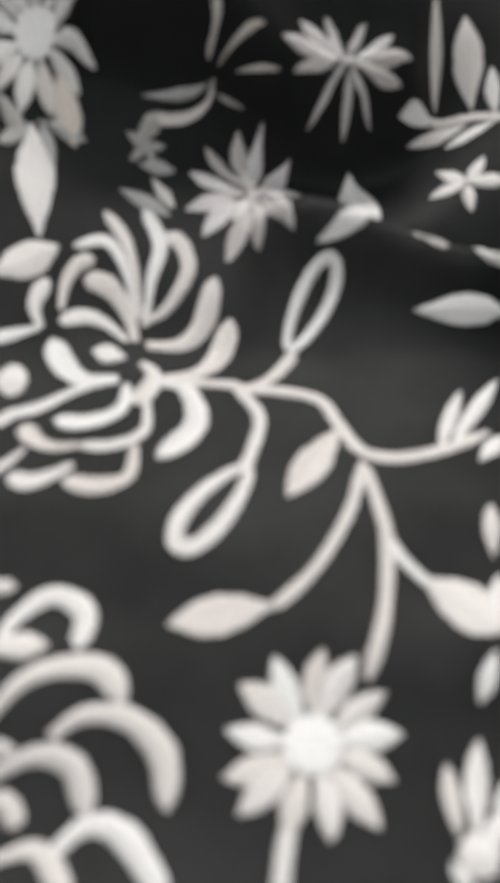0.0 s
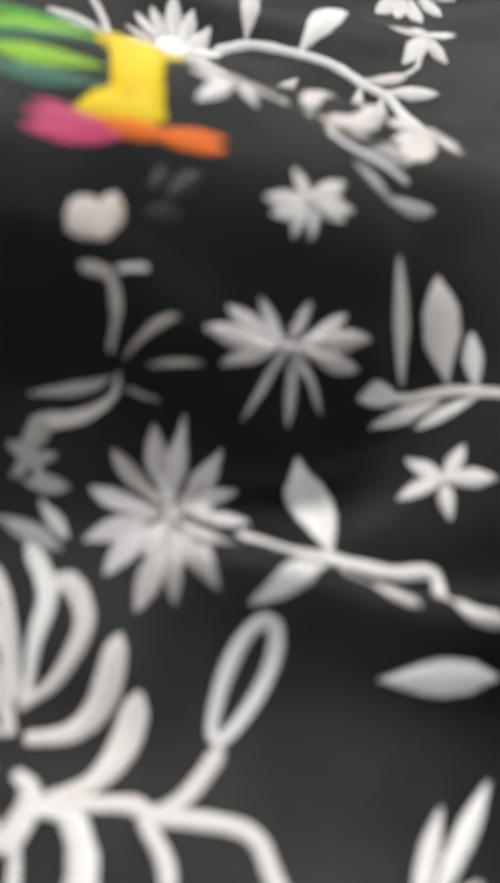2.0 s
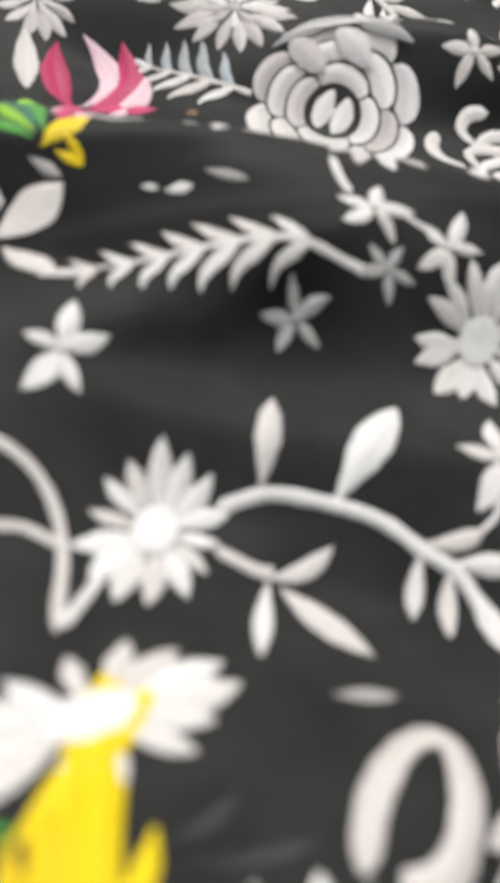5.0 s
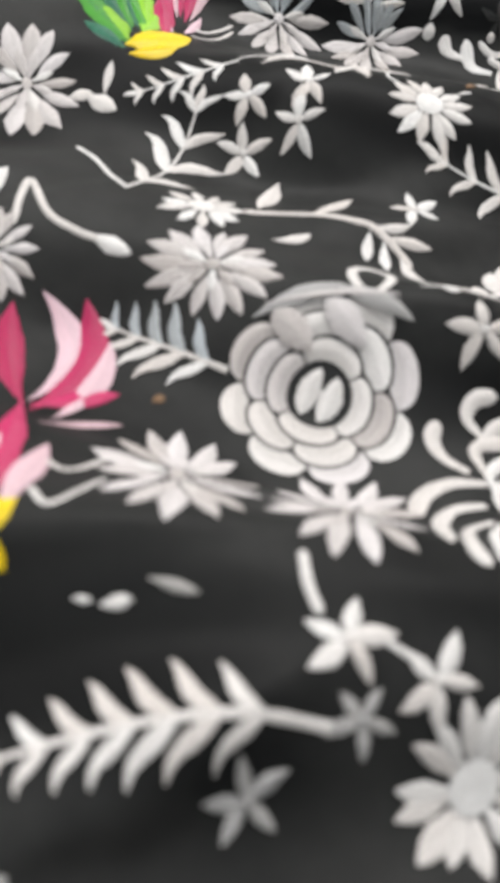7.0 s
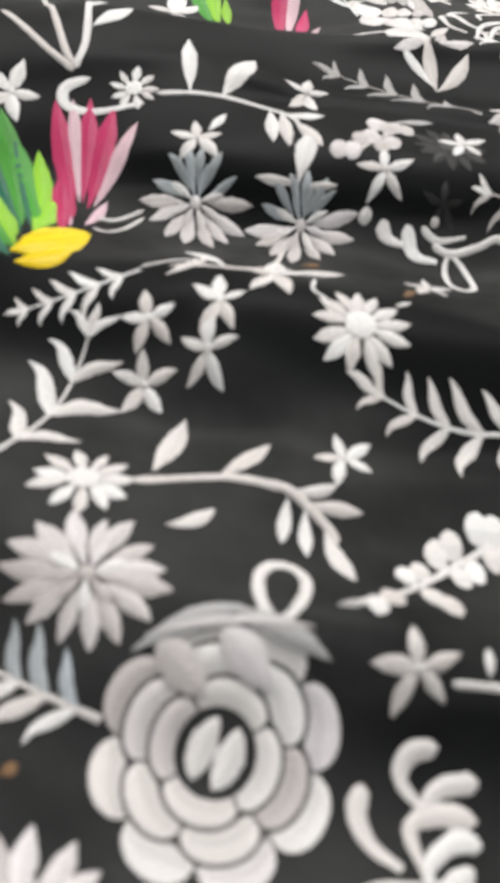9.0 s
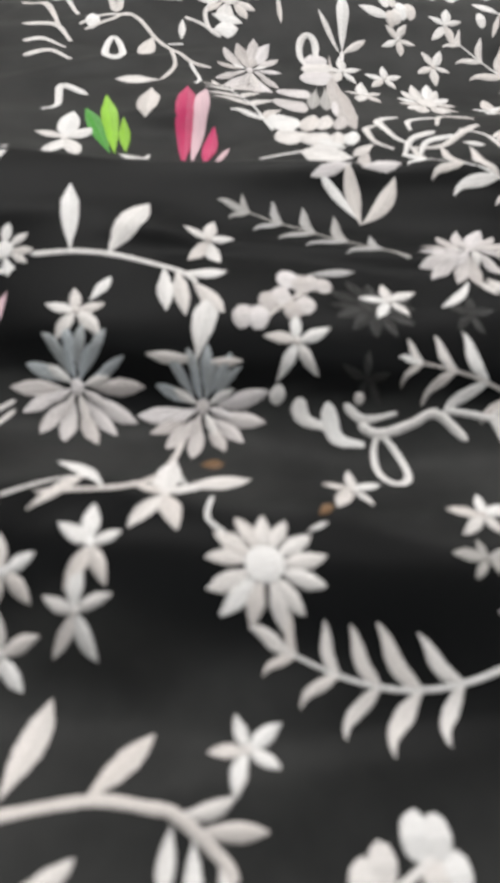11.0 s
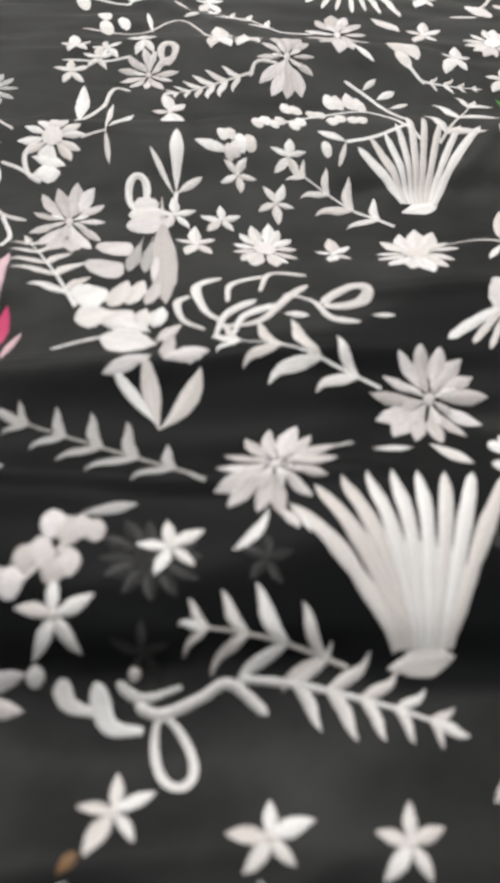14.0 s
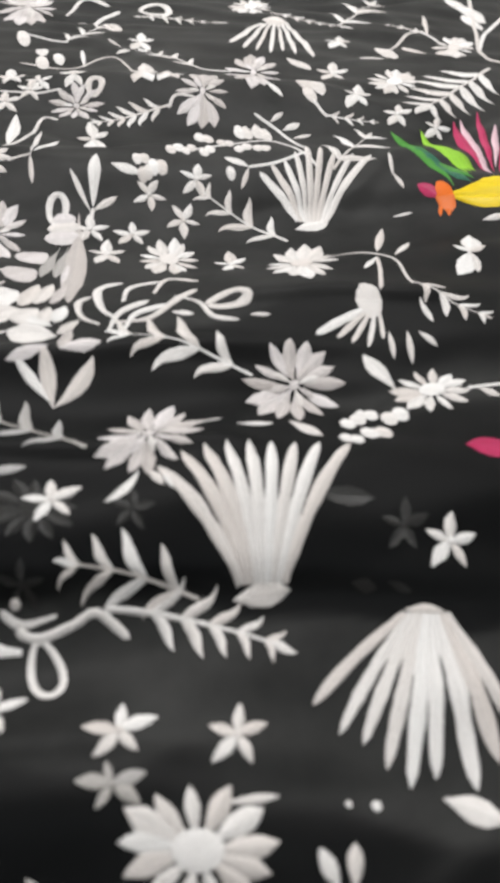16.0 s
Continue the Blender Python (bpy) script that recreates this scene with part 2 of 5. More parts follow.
fold(2.9, 63.0, 3.2, 1.7, 0, 0.66)
fold(12.7, 65.0, 3.2, 1.7, 0, -0.16)
fold(18.4, 66.0, 3.2, 1.7, 0, 0.24)
fold(7.0, 68.0, 3.2, 1.7, 0, -0.61)
fold(21.9, 70.6, 3.2, 1.7, 0, -0.36)
fold(12.7, 74.2, 3.2, 1.7, 0, 0.26)
fold(25.8, 74.7, 3.2, 1.7, 0, -0.17)
fold(6.3, 77.3, 3.2, 1.7, 0, 0.70)
fold(25.6, 83.3, 3.2, 1.7, 0, 0.45)
fold(17.5, 86.7, 3.2, 1.7, 0, -0.15)
fold(25.4, 90.9, 3.2, 1.7, 0, 0.21)
pleat(0.6, 12.3, 12.0, 11.75, 0.8, -1)
pleat(0.4, 12.45, 12.0, 11.9, 1.75, -1)
pleat(-1.6, 63.0, 28.8, 60.4, 0.53, 1)
pleat(2.4, 67.4, 20.8, 66.2, 0.58, 1)
pleat(-4.8, 71.6, 14.0, 72.0, 0.67, -1)
pleat(-2.4, 29.4, 6.0, 34.8, 0.48, 1)
pleat(7.2, 57.4, 25.6, 55.2, 0.34, 1)
pleat(-6.4, 36.2, 12.0, 37.6, 0.43, 1)
pleat(-4.0, 15.9, 5.6, 15.6, 2.70, 1)
pleat(19.2, 75.4, 31.2, 76.0, 0.48, 1)
for _ in range(70):
    # small creases that run mostly across the cloth
    a, wave, size = random.gauss(0, 0.35), random.uniform(2.2, 7.0), random.uniform(0.015, 0.05)
    cx, cy, reach = random.uniform(-20, 50), random.uniform(-5, 150), random.uniform(8, 22)
    across = (GY - cy) * math.cos(a) - (GX - cx) * math.sin(a)
    HEIGHT += size * wave**0.5 * np.cos(across * 2 * math.pi / wave) * np.exp(-((GX - cx) ** 2 + (GY - cy) ** 2) / reach**2)
for _ in range(140):
    # thin sharp creases
    fold(random.uniform(-15, 45), random.uniform(0, 130), random.uniform(2.5, 9.0), random.uniform(0.45, 1.1), random.gauss(0, 28), random.choice((-1, 1)) * random.uniform(0.08, 0.26))


def lie(x, y):
    """The cloth's height under points of the plan."""
    i = np.clip((np.asarray(x, float) - X0) / STEP, 0, GX.shape[1] - 1.001)
    j = np.clip((np.asarray(y, float) - Y0) / STEP, 0, GX.shape[0] - 1.001)
    a, b = i.astype(int), j.astype(int)
    p, q = i - a, j - b
    return (HEIGHT[b, a] * (1 - p) + HEIGHT[b, a + 1] * p) * (1 - q) + (HEIGHT[b + 1, a] * (1 - p) + HEIGHT[b + 1, a + 1] * p) * q


def grid_mesh(name, x, y, z, mat, stitch=None):
    """A mesh over rows and columns of points in centimetres."""
    rows, cols = x.shape
    verts = np.stack([x, y, z], -1).reshape(-1, 3) * CM
    k = np.arange(rows * cols).reshape(rows, cols)
    quads = np.stack([k[:-1, :-1], k[:-1, 1:], k[1:, 1:], k[1:, :-1]], -1).reshape(-1, 4)
    me = bpy.data.meshes.new(name)
    me.vertices.add(len(verts))
    me.vertices.foreach_set("co", verts.ravel())
    me.loops.add(quads.size)
    me.loops.foreach_set("vertex_index", quads.ravel())
    me.polygons.add(len(quads))
    me.polygons.foreach_set("loop_start", np.arange(len(quads)) * 4)
    me.polygons.foreach_set("use_smooth", np.ones(len(quads), bool))
    if stitch is not None:
        me.uv_layers.new(name="stitch").data.foreach_set("uv", stitch.reshape(-1, 2)[quads.ravel()].ravel())
    me.materials.append(mat)
    me.update(calc_edges=True)
    me.validate()
    return me


# ---- the room ----
def slab(name, x0, x1, y0, y1, z0, z1, mat, label, category):
    bm = bmesh.new()
    bmesh.ops.create_cube(bm, size=1)
    for v in bm.verts:
        v.co = Vector(((x0 + x1) / 2 + v.co.x * (x1 - x0), (y0 + y1) / 2 + v.co.y * (y1 - y0), (z0 + z1) / 2 + v.co.z * (z1 - z0)))
    me = bpy.data.meshes.new(name)
    bm.to_mesh(me)
    me.materials.append(mat)
    return tagged(new(name, me), label, category, kind="structure")


slab("floor", -2.6, 2.9, -2.4, 3.6, -0.85, -0.75, PLASTER, "pale plain floor under the table", "floor")
slab("ceiling", -2.6, 2.9, -2.4, 3.6, 2.05, 2.15, PLASTER, "plain white ceiling above the cloth", "ceiling")
slab("wall_west", -2.7, -2.6, -2.4, 3.6, -0.75, 2.05, PLASTER, "plain white plastered side wall", "wall")
slab("wall_east", 2.9, 3.0, -2.4, 3.6, -0.75, 2.05, PLASTER, "plain white plastered side wall", "wall")
slab("wall_south", -2.6, 2.9, -2.5, -2.4, -0.75, 2.05, PLASTER, "plain white plastered end wall", "wall")
slab("wall_north", -2.6, 2.9, 3.6, 3.7, -0.75, 2.05, PLASTER, "plain white plastered end wall", "wall")
slab("table_top", -0.5, 0.8, -0.18, 1.8, -0.75, -0.06, BOARDS, "broad brown counter that carries the cloth", "counter")

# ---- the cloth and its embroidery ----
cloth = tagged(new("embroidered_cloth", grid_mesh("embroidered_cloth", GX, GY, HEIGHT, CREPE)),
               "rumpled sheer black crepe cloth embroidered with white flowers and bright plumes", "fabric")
DARKNESS = np.zeros(GX.shape)


def darker_band(x0, y0, x1, y1, lean, soft_near, soft_far, depth=1.0):
    """A stretch of darker colour between a near and a far edge: cloth folded on itself, and painted fold shade."""
    global DARKNESS
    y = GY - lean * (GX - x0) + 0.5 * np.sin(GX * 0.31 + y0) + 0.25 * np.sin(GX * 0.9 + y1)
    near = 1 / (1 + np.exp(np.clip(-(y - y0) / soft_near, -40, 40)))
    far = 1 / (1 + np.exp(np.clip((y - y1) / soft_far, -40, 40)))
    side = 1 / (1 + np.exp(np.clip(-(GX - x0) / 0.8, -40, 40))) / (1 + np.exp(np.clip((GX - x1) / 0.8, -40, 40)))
    DARKNESS = np.maximum(DARKNESS, depth * near * far * side)


# first two: shade of a hollow and a fold, put into the colour
darker_band(-30.0, 12.0, 30.0, 18.0, 0.02, 0.1, 0.5, 0.5)
darker_band(5.8, 4.0, 30.0, 11.6, 0.0, 0.6, 0.2, 0.85)
darker_band(-30.0, 32.5, 4.0, 36.5, 0.0, 0.3, 0.8, 0.9)
darker_band(4.0, 34.6, 12.0, 37.2, 0.1, 0.3, 0.6, 0.7)
darker_band(-6.0, 54.3, 17.0, 57.9, -0.06, 0.3, 0.1)
darker_band(-6.0, 63.0, 45.0, 72.6, -0.1, 0.06, 0.15, 0.88)
darker_band(11.0, 66.0, 45.0, 71.8, 0.25, 0.4, 0.12, 0.85)
darker_band(7.5, 43.0, 22.0, 44.6, -0.12, 0.5, 0.12, 0.85)
darker_band(-9.0, 50.8, 0.5, 52.2, 0.52, 0.4, 0.15, 0.8)
darker_band(-30.0, 65.3, 45.0, 69.4, -0.075, 0.08, 0.12)
darker_band(-30.0, 69.1, 22.0, 73.4, -0.05, 0.3, 0.25, 0.9)
darker_band(12.0, 50.0, 45.0, 55.2, -0.1, 0.5, 0.1, 0.9)
darker_band(23.0, 75.0, 45.0, 82.0, 0.05, 0.15, 1.2, 0.7)
# the layers attribute carries both two-ply cloth and painted fold shade
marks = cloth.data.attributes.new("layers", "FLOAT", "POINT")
marks.data.foreach_set("value", DARKNESS.ravel())
thick = cloth.modifiers.new("thickness", "SOLIDIFY")
thick.thickness, thick.offset = 0.0006, -1.0
CURRENT = [None, "", None]


def begin(kind, label=""):
    CURRENT[:] = [kind, label, None]


def piece(name, me, label=""):
    kind, about, head = CURRENT
    ob = new(kind if head is None else name, me)
    ob.parent = cloth if head is None else head
    if head is None:
        CURRENT[2] = ob
        tagged(ob, about)
    return tagged(ob, label)


ACROSS = np.linspace(-1, 1, 7)


def sew(name, cx, cy, half, mat, puff=0.16, stitch_turn=1.0, rows_per=1.0, lift=0.0):
    """Padded stitching about a middle line: cx, cy along it, half its half-width."""
    tx, ty = np.gradient(cx), np.gradient(cy)
    s = np.hypot(tx, ty) + 1e-9
    nx, ny = -ty / s, tx / s
    jag = 1 + 0.08 * np.random.uniform(-1, 1, (len(cx), 1))
    # on a steep fold the stitching covers less of the plan
    tilt = (lie(cx + nx * 0.3, cy + ny * 0.3) - lie(cx - nx * 0.3, cy - ny * 0.3)) / 0.6
    w = (half / np.sqrt(1 + tilt**2))[:, None] * ACROSS[None, :] * jag
    x, y = cx[:, None] + nx[:, None] * w, cy[:, None] + ny[:, None] * w
    dome = (1 - ACROSS**2)[None, :] ** 0.6 * np.minimum(half[:, None] * puff * 1.6, 0.06) * (0.1 if mat is VEILED else 1.0)
    z = lie(x, y) + 0.012 + dome + lift
    run = np.concatenate([[0], np.cumsum(np.hypot(np.diff(cx), np.diff(cy)))])
    st = np.stack([np.broadcast_to(run[:, None], x.shape) * rows_per + np.abs(w) * stitch_turn, w + 0 * x], -1)
    return piece(name, grid_mesh(name, x, y, z, mat, st))


def bent(x0, y0, x1, y1, bend, count=14):
    s = np.linspace(0, 1, count)
    b = 4 * s * (1 - s) * bend
    return s, x0 + (x1 - x0) * s - (y1 - y0) * b, y0 + (y1 - y0) * s + (x1 - x0) * b


def petal(x0, y0, x1, y1, wide, bend=0.0, mat=WHITE, name="petal", full=0.56, lift=0.0, blunt=0.95):
    """A satin-stitched petal or leaf from base to tip; wide is its width over its length."""
    s, cx, cy = bent(x0, y0, x1, y1, bend)
    long = math.hypot(x1 - x0, y1 - y0)
    if name == "leaf":
        # the leaves sway in a slight double curve
        sway = 0.06 * np.sin(2 * np.pi * s) * s
        cx, cy = cx - (y1 - y0) * sway, cy + (x1 - x0) * sway
    shape = np.sin(np.pi * s ** (math.log(0.5) / math.log(full))) ** blunt
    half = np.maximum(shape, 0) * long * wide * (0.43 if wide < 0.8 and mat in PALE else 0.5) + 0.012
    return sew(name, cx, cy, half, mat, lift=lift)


def blade(x0, y0, x1, y1, wide, bend=0.0, mat=WHITE):
    """A long petal of a fan flower: narrow at its root, broad near its pointed tip, in two halves with a bare seam."""
    s, cx, cy = bent(x0, y0, x1, y1, bend, 15)
    long = math.hypot(x1 - x0, y1 - y0)
    half = long * wide * 0.42 * (0.5 + 0.5 * s**0.8) * np.sqrt(np.clip(1.0 - s**4, 0.002, 1)) * (1 + 0.05 * np.sin(s * 17 + x1))
    return sew("petal", cx, cy, half, mat)


def smooth_line(pts, count):
    pts = np.array(pts, float).reshape(-1, 2)
    ext = np.vstack([2 * pts[0] - pts[1], pts, 2 * pts[-1] - pts[-2]])
    out = []
    per = max(3, count // (len(pts) - 1))
    for i in range(len(pts) - 1):
        p0, p1, p2, p3 = ext[i : i + 4]
        for u in np.linspace(0, 1, per, endpoint=False):
            out.append(0.5 * (2 * p1 + (p2 - p0) * u + (2 * p0 - 5 * p1 + 4 * p2 - p3) * u * u + (3 * p1 - p0 - 3 * p2 + p3) * u**3))
    out.append(pts[-1])
    return np.array(out).T


def stem(width, *pts, mat=WHITE, end=None, name="stem"):
    """A stitched line along points; width at its start and, if given, at its end."""
    cx, cy = smooth_line(pts, 6 * (len(pts) // 2))
    s = np.linspace(0, 1, len(cx))
    half = (width + ((width if end is None else end) - width) * s) / 2
    half = half * np.minimum(1, np.minimum(s / 0.04 + 0.35, (1 - s) / 0.06 + 0.3))
    return sew(name, cx, cy, half, mat, puff=0.2)


def curl(width, *pts, mat=WHITE):
    """A curled petal: thin at the root and swelling into a round end."""
    cx, cy = smooth_line(pts, 16)
    s = np.linspace(0, 1, len(cx))
    half = width * 0.6 * (0.3 + 0.7 * s**1.2) * np.sqrt(np.clip(1.01 - s**6, 0.01, 1))
    return sew("curled_petal", cx, cy, half, mat)


def loop(wide, x0, y0, x1, y1, line=0.14, mat=WHITE, bend=0.0):
    """An open leaf: its outline stitched, its middle left bare."""
    a = np.linspace(0, 2 * np.pi, 25)
    s = (1 - np.cos(a)) / 2
    side = np.sin(a) * (0.75 + 0.5 * s) / 2 * wide + 4 * s * (1 - s) * bend
    cx, cy = x0 + (x1 - x0) * s - (y1 - y0) * side, y0 + (y1 - y0) * s + (x1 - x0) * side
    long = math.hypot(x1 - x0, y1 - y0)
    return sew("open_leaf", cx, cy, np.full(25, long * line * 0.4) * (0.75 + 0.5 * np.sin(a / 2)), mat)


def disc(name, x, y, ax, ay, bx, by, mat, lift=0.03):
    """A knotted heart of a flower."""
    r, a = np.linspace(0.02, 1, 5)[:, None], np.linspace(0, 2 * np.pi, 17)[None, :]
    u, v = r * np.cos(a), r * np.sin(a)
    px, py = x + u * ax + v * bx, y + u * ay + v * by
    z = lie(px, py) + (0.012 + (lift + 0.05 * np.sqrt(np.clip(1 - r**2, 0, 1)) + 0.03 * np.sin(8 * a + 3) * np.sin(9 * r + 2 * a)) * (0.1 if mat is VEILED else 1.0))
    return piece(name, grid_mesh(name, px, py, z, mat, np.stack([px, py], -1) * 1.5))


def bloom(kind, label, x, y, ax, ay, bx, by, count, phase, wide, inner, mat, heart, full=0.57, veil=None):
    """A flower of pointed petals round a heart, drawn along two axes of the plan; past the edge veil it lies under a sheer layer."""
    begin(kind, label)
    disc("heart", x, y, ax * heart, ay * heart, bx * heart, by * heart, mat, 0.05)
    for k in range(count):
        a = radians(phase + 360 * k / count) + random.uniform(-0.07, 0.07)
        g = random.uniform(0.9, 1.06)
        c, s = math.cos(a), math.sin(a)
        dx, dy = c * ax + s * bx, c * ay + s * by
        floss = BLUE_GREY if veil and y + dy * 0.6 > veil else mat
        g *= 0.8 if floss is BLUE_GREY else 1.0
        petal(x + dx * inner, y + dy * inner, x + dx * g, y + dy * g, wide * random.uniform(0.86, 1.12), random.uniform(-0.06, 0.06), floss, full=full)


def daisy(x, y, ax, ay, bx, by, count=12, phase=0.0, mat=WHITE):
    bloom("daisy", "white pointed daisy with a padded round heart", x, y, ax, ay, bx, by, count, phase, 0.42, 0.2, mat, 0.31, 0.55)


def aster(x, y, ax, ay, bx, by, count=16, phase=0.0, mat=PEARL, veil=None):
    count = max(11, round(count * 0.84))
    bloom("aster", "grey-white aster with long narrow petals in two rings", x, y, ax, ay, bx, by, count, phase, 0.37, 0.2, mat, 0.1, 0.55, veil)
    inner = round(count * 0.6)
    for k in range(inner):
        a = radians(phase + 360 * (k + 0.4) / inner) + random.uniform(-0.1, 0.1)
        c, s = math.cos(a), math.sin(a)
        dx, dy = c * ax + s * bx, c * ay + s * by
        floss = BLUE_GREY if veil and y + dy * 0.3 > veil else WHITE if k % 3 == 0 else mat
        petal(x + dx * 0.07, y + dy * 0.07, x + dx * 0.52, y + dy * 0.52, 0.38, 0, floss, lift=0.05)


def star(x, y, ax, ay, bx, by, phase=90.0, mat=WHITE):
    bloom("star_flower", "small white five-petalled star flower", x, y, ax, ay, bx, by, 5, phase, 0.45, 0.03, mat, 0.12, 0.46)


def spray(x0, y0, x1, y1, pairs, reach, bend=0.0, mat=WHITE, width=0.3, lean=50.0, start=0.15, both=True, wide=0.28, far_mat=None):
    """A fern-like twig: paired leaves along a bent stem, from root to tip."""
    begin("leaf_spray", "white embroidered twig with paired pointed leaves")
    s, cx, cy = bent(x0, y0, x1, y1, bend, 13)
    sew("stem", cx, cy, width / 2 * (1 - 0.6 * s), mat, puff=0.2)
    long = math.hypot(x1 - x0, y1 - y0)
    for k in range(pairs):
        u = start + (0.93 - start) * k / max(1, pairs - 1)
        i = min(int(u * 12), 11)
        f = u * 12 - i
        px, py = cx[i] + f * (cx[i + 1] - cx[i]), cy[i] + f * (cy[i + 1] - cy[i])
        way = math.atan2(cy[i + 1] - cy[i], cx[i + 1] - cx[i])
        grow = 1.22 * reach * (1 - 0.45 * abs(2 * u - 0.75))
        for side in (1, -1) if both else (1,):
            a = way + side * radians(lean)
            petal(px, py, px + long * grow * math.cos(a), py + long * grow * math.sin(a), wide, -0.1 * side, (far_mat or mat) if side < 0 else mat, "leaf", full=0.42)
    petal(cx[-2], cy[-2], cx[-1] + (cx[-1] - cx[-2]) * 1.5, cy[-1] + (cy[-1] - cy[-2]) * 1.5, wide, 0, mat, "leaf")


def peony(x, y, ax, ay, bx, by, mat=WHITE):
    """A full-blown rose: scalloped bands of satin stitch round a bud, with bare seams of cloth between them."""
    begin("peony", "large white rose with scalloped petals parted by dark seams")
    rings = ((1.0, 8, 12, 0.15), (0.77, 6, 34, 0.14), (0.53, 4, 70, 0.13), (0.3, 2, 70, 0.0))

    def edge(level, ang):
        far, n, turn, dip = rings[level]
        u = ((ang - radians(turn)) * n / (2 * math.pi) + 0.5) % 1.0 * 2 - 1
        return far * (1 - dip * np.abs(u) ** 2.4)

    for level in range(3):
        far, n, turn, _ = rings[level]
        for k in range(n):
            u = np.linspace(-0.96, 0.96, 15)[:, None]
            v = np.linspace(0, 1, 6)[None, :]
            ang = radians(turn + 360 * k / n) + u * math.pi / n
            low, high = edge(level + 1, ang) + 0.03, edge(level, ang)
            high = high * (1 - 0.05 * np.clip((np.abs(u) - 0.8) / 0.16, 0, 1))
            r = low + (high - low) * v
            px = x + r * (np.cos(ang) * ax + np.sin(ang) * bx)
            py = y + r * (np.cos(ang) * ay + np.sin(ang) * by)
            z = lie(px, py) + 0.012 + 0.04 * np.sin(np.pi * v) ** 0.4 * (1 - np.abs(u) ** 6)
            piece("petal", grid_mesh("petal", px, py, z, mat if (k + level) % 3 else PEARL, np.stack([ang * far * 6 + 0 * v, (r - 0.5 * (low + high)) * 3 + 0 * u], -1)))
    for side in (-1, 1):
        # the bud, split by a slanting seam
        c, s = math.cos(radians(64)), math.sin(radians(64))
        ox, oy = side * 0.09 * s, -side * 0.09 * c
        p, q = (ox - 0.24 * c, oy - 0.24 * s), (ox + 0.24 * c, oy + 0.24 * s)
        petal(x + p[0] * ax + p[1] * bx, y + p[0] * ay + p[1] * by, x + q[0] * ax + q[1] * bx, y + q[0] * ay + q[1] * by, 0.56, -side * 0.06, mat, full=0.5, blunt=0.7)


# ---- the embroidery, from the near end of the cloth to the far one, in centimetres ----

# curled chrysanthemum and its branch
begin("chrysanthemum", "white chrysanthemum of curled round-ended petals")
petal(-1.78, 9.25, -2.53, 9.36, 0.72, 0.0)
curl(0.46, -1.54, 10.18, -0.94, 10.65, -0.53, 11.50, -0.76, 12.13, -1.16, 12.24)
curl(0.41, -1.43, 10.32, -1.37, 11.13, -1.21, 12.02, -1.64, 12.87)
curl(0.36, -1.55, 10.31, -1.77, 11.35, -2.05, 12.07, -2.53, 12.67)
curl(0.33, -1.68, 10.30, -1.92, 11.21, -2.42, 11.92, -3.16, 11.72)
curl(0.57, -1.63, 9.74, -1.87, 10.42, -2.35, 10.92, -2.86, 10.99)
curl(0.42, -1.82, 9.73, -2.28, 10.06, -2.79, 10.17, -3.31, 9.95)
curl(0.56, -1.38, 9.69, -0.63, 9.82, -0.14, 10.35, 0.10, 11.40)
curl(0.60, -0.93, 8.74, -0.20, 9.00, 0.27, 9.61, 0.50, 10.48)
curl(0.61, -1.04, 8.64, -0.42, 8.46, -0.16, 7.50, -0.86, 6.45)
curl(0.53, -1.45, 9.16, -1.16, 8.88, -1.24, 8.38, -1.56, 8.01)
curl(0.62, -1.89, 8.64, -2.59, 8.55, -3.09, 8.90, -3.42, 9.51)
curl(0.34, -2.01, 8.63, -2.79, 8.24, -3.50, 7.69, -4.13, 7.44)
curl(0.51, -1.69, 8.50, -1.77, 7.82, -2.43, 7.41, -3.06, 7.42)
curl(0.38, -1.25, 8.22, -1.20, 7.26, -1.78, 6.77, -2.43, 6.71)
curl(0.46, -2.43, 6.71, -2.91, 6.63, -3.34, 6.83, -3.62, 7.23)
curl(0.45, -1.34, 6.80, -1.37, 5.95, -1.96, 5.69, -2.58, 5.79)
curl(0.44, -2.45, 6.17, -2.81, 5.88, -3.22, 5.71, -3.58, 5.84)
curl(0.33, -3.51, 7.72, -3.91, 7.46, -4.38, 7.05)
curl(0.32, -3.44, 6.53, -3.72, 6.10, -4.08, 5.82)
curl(0.42, -3.31, 10.25, -3.25, 10.90, -3.01, 11.33, -2.67, 11.48)
curl(0.41, -3.69, 9.74, -3.87, 10.28, -3.65, 10.91)
curl(0.33, -3.72, 9.75, -4.16, 9.56, -4.72, 9.36)
petal(-4.41, 8.37, -3.77, 8.41, 1.23, 0.0, full=0.5, blunt=0.5)
petal(-3.92, 11.82, -4.34, 14.46, 0.38, 0.0)
petal(-4.90, 10.79, -3.48, 11.70, 0.59, 0.0)
begin("flowering_branch", "white stitched branch with solid and open leaves")
stem(0.29, -0.92, 8.66, 0.42, 8.69, 0.91, 8.52, 2.37, 8.29, 2.80, 7.60, 3.19, 6.85, 3.86, 6.67, 4.82, 6.93, 6.02, 7.55)
stem(0.28, 0.79, 8.45, 1.40, 8.81, 1.97, 9.54)
loop(0.33, 1.84, 9.65, 2.72, 11.39, 0.15)
stem(0.26, 0.67, 8.55, 1.15, 7.70, 0.99, 6.76, 0.80, 6.21)
loop(0.32, 0.88, 6.30, -0.32, 4.53, 0.15)
petal(2.86, 7.52, 1.65, 5.63, 0.34, 0.0)
stem(0.21, 3.15, 6.42, 2.82, 5.37, 2.14, 4.21, 1.37, 3.45)
petal(1.44, 3.52, -0.43, 3.14, 0.42, 0.0)
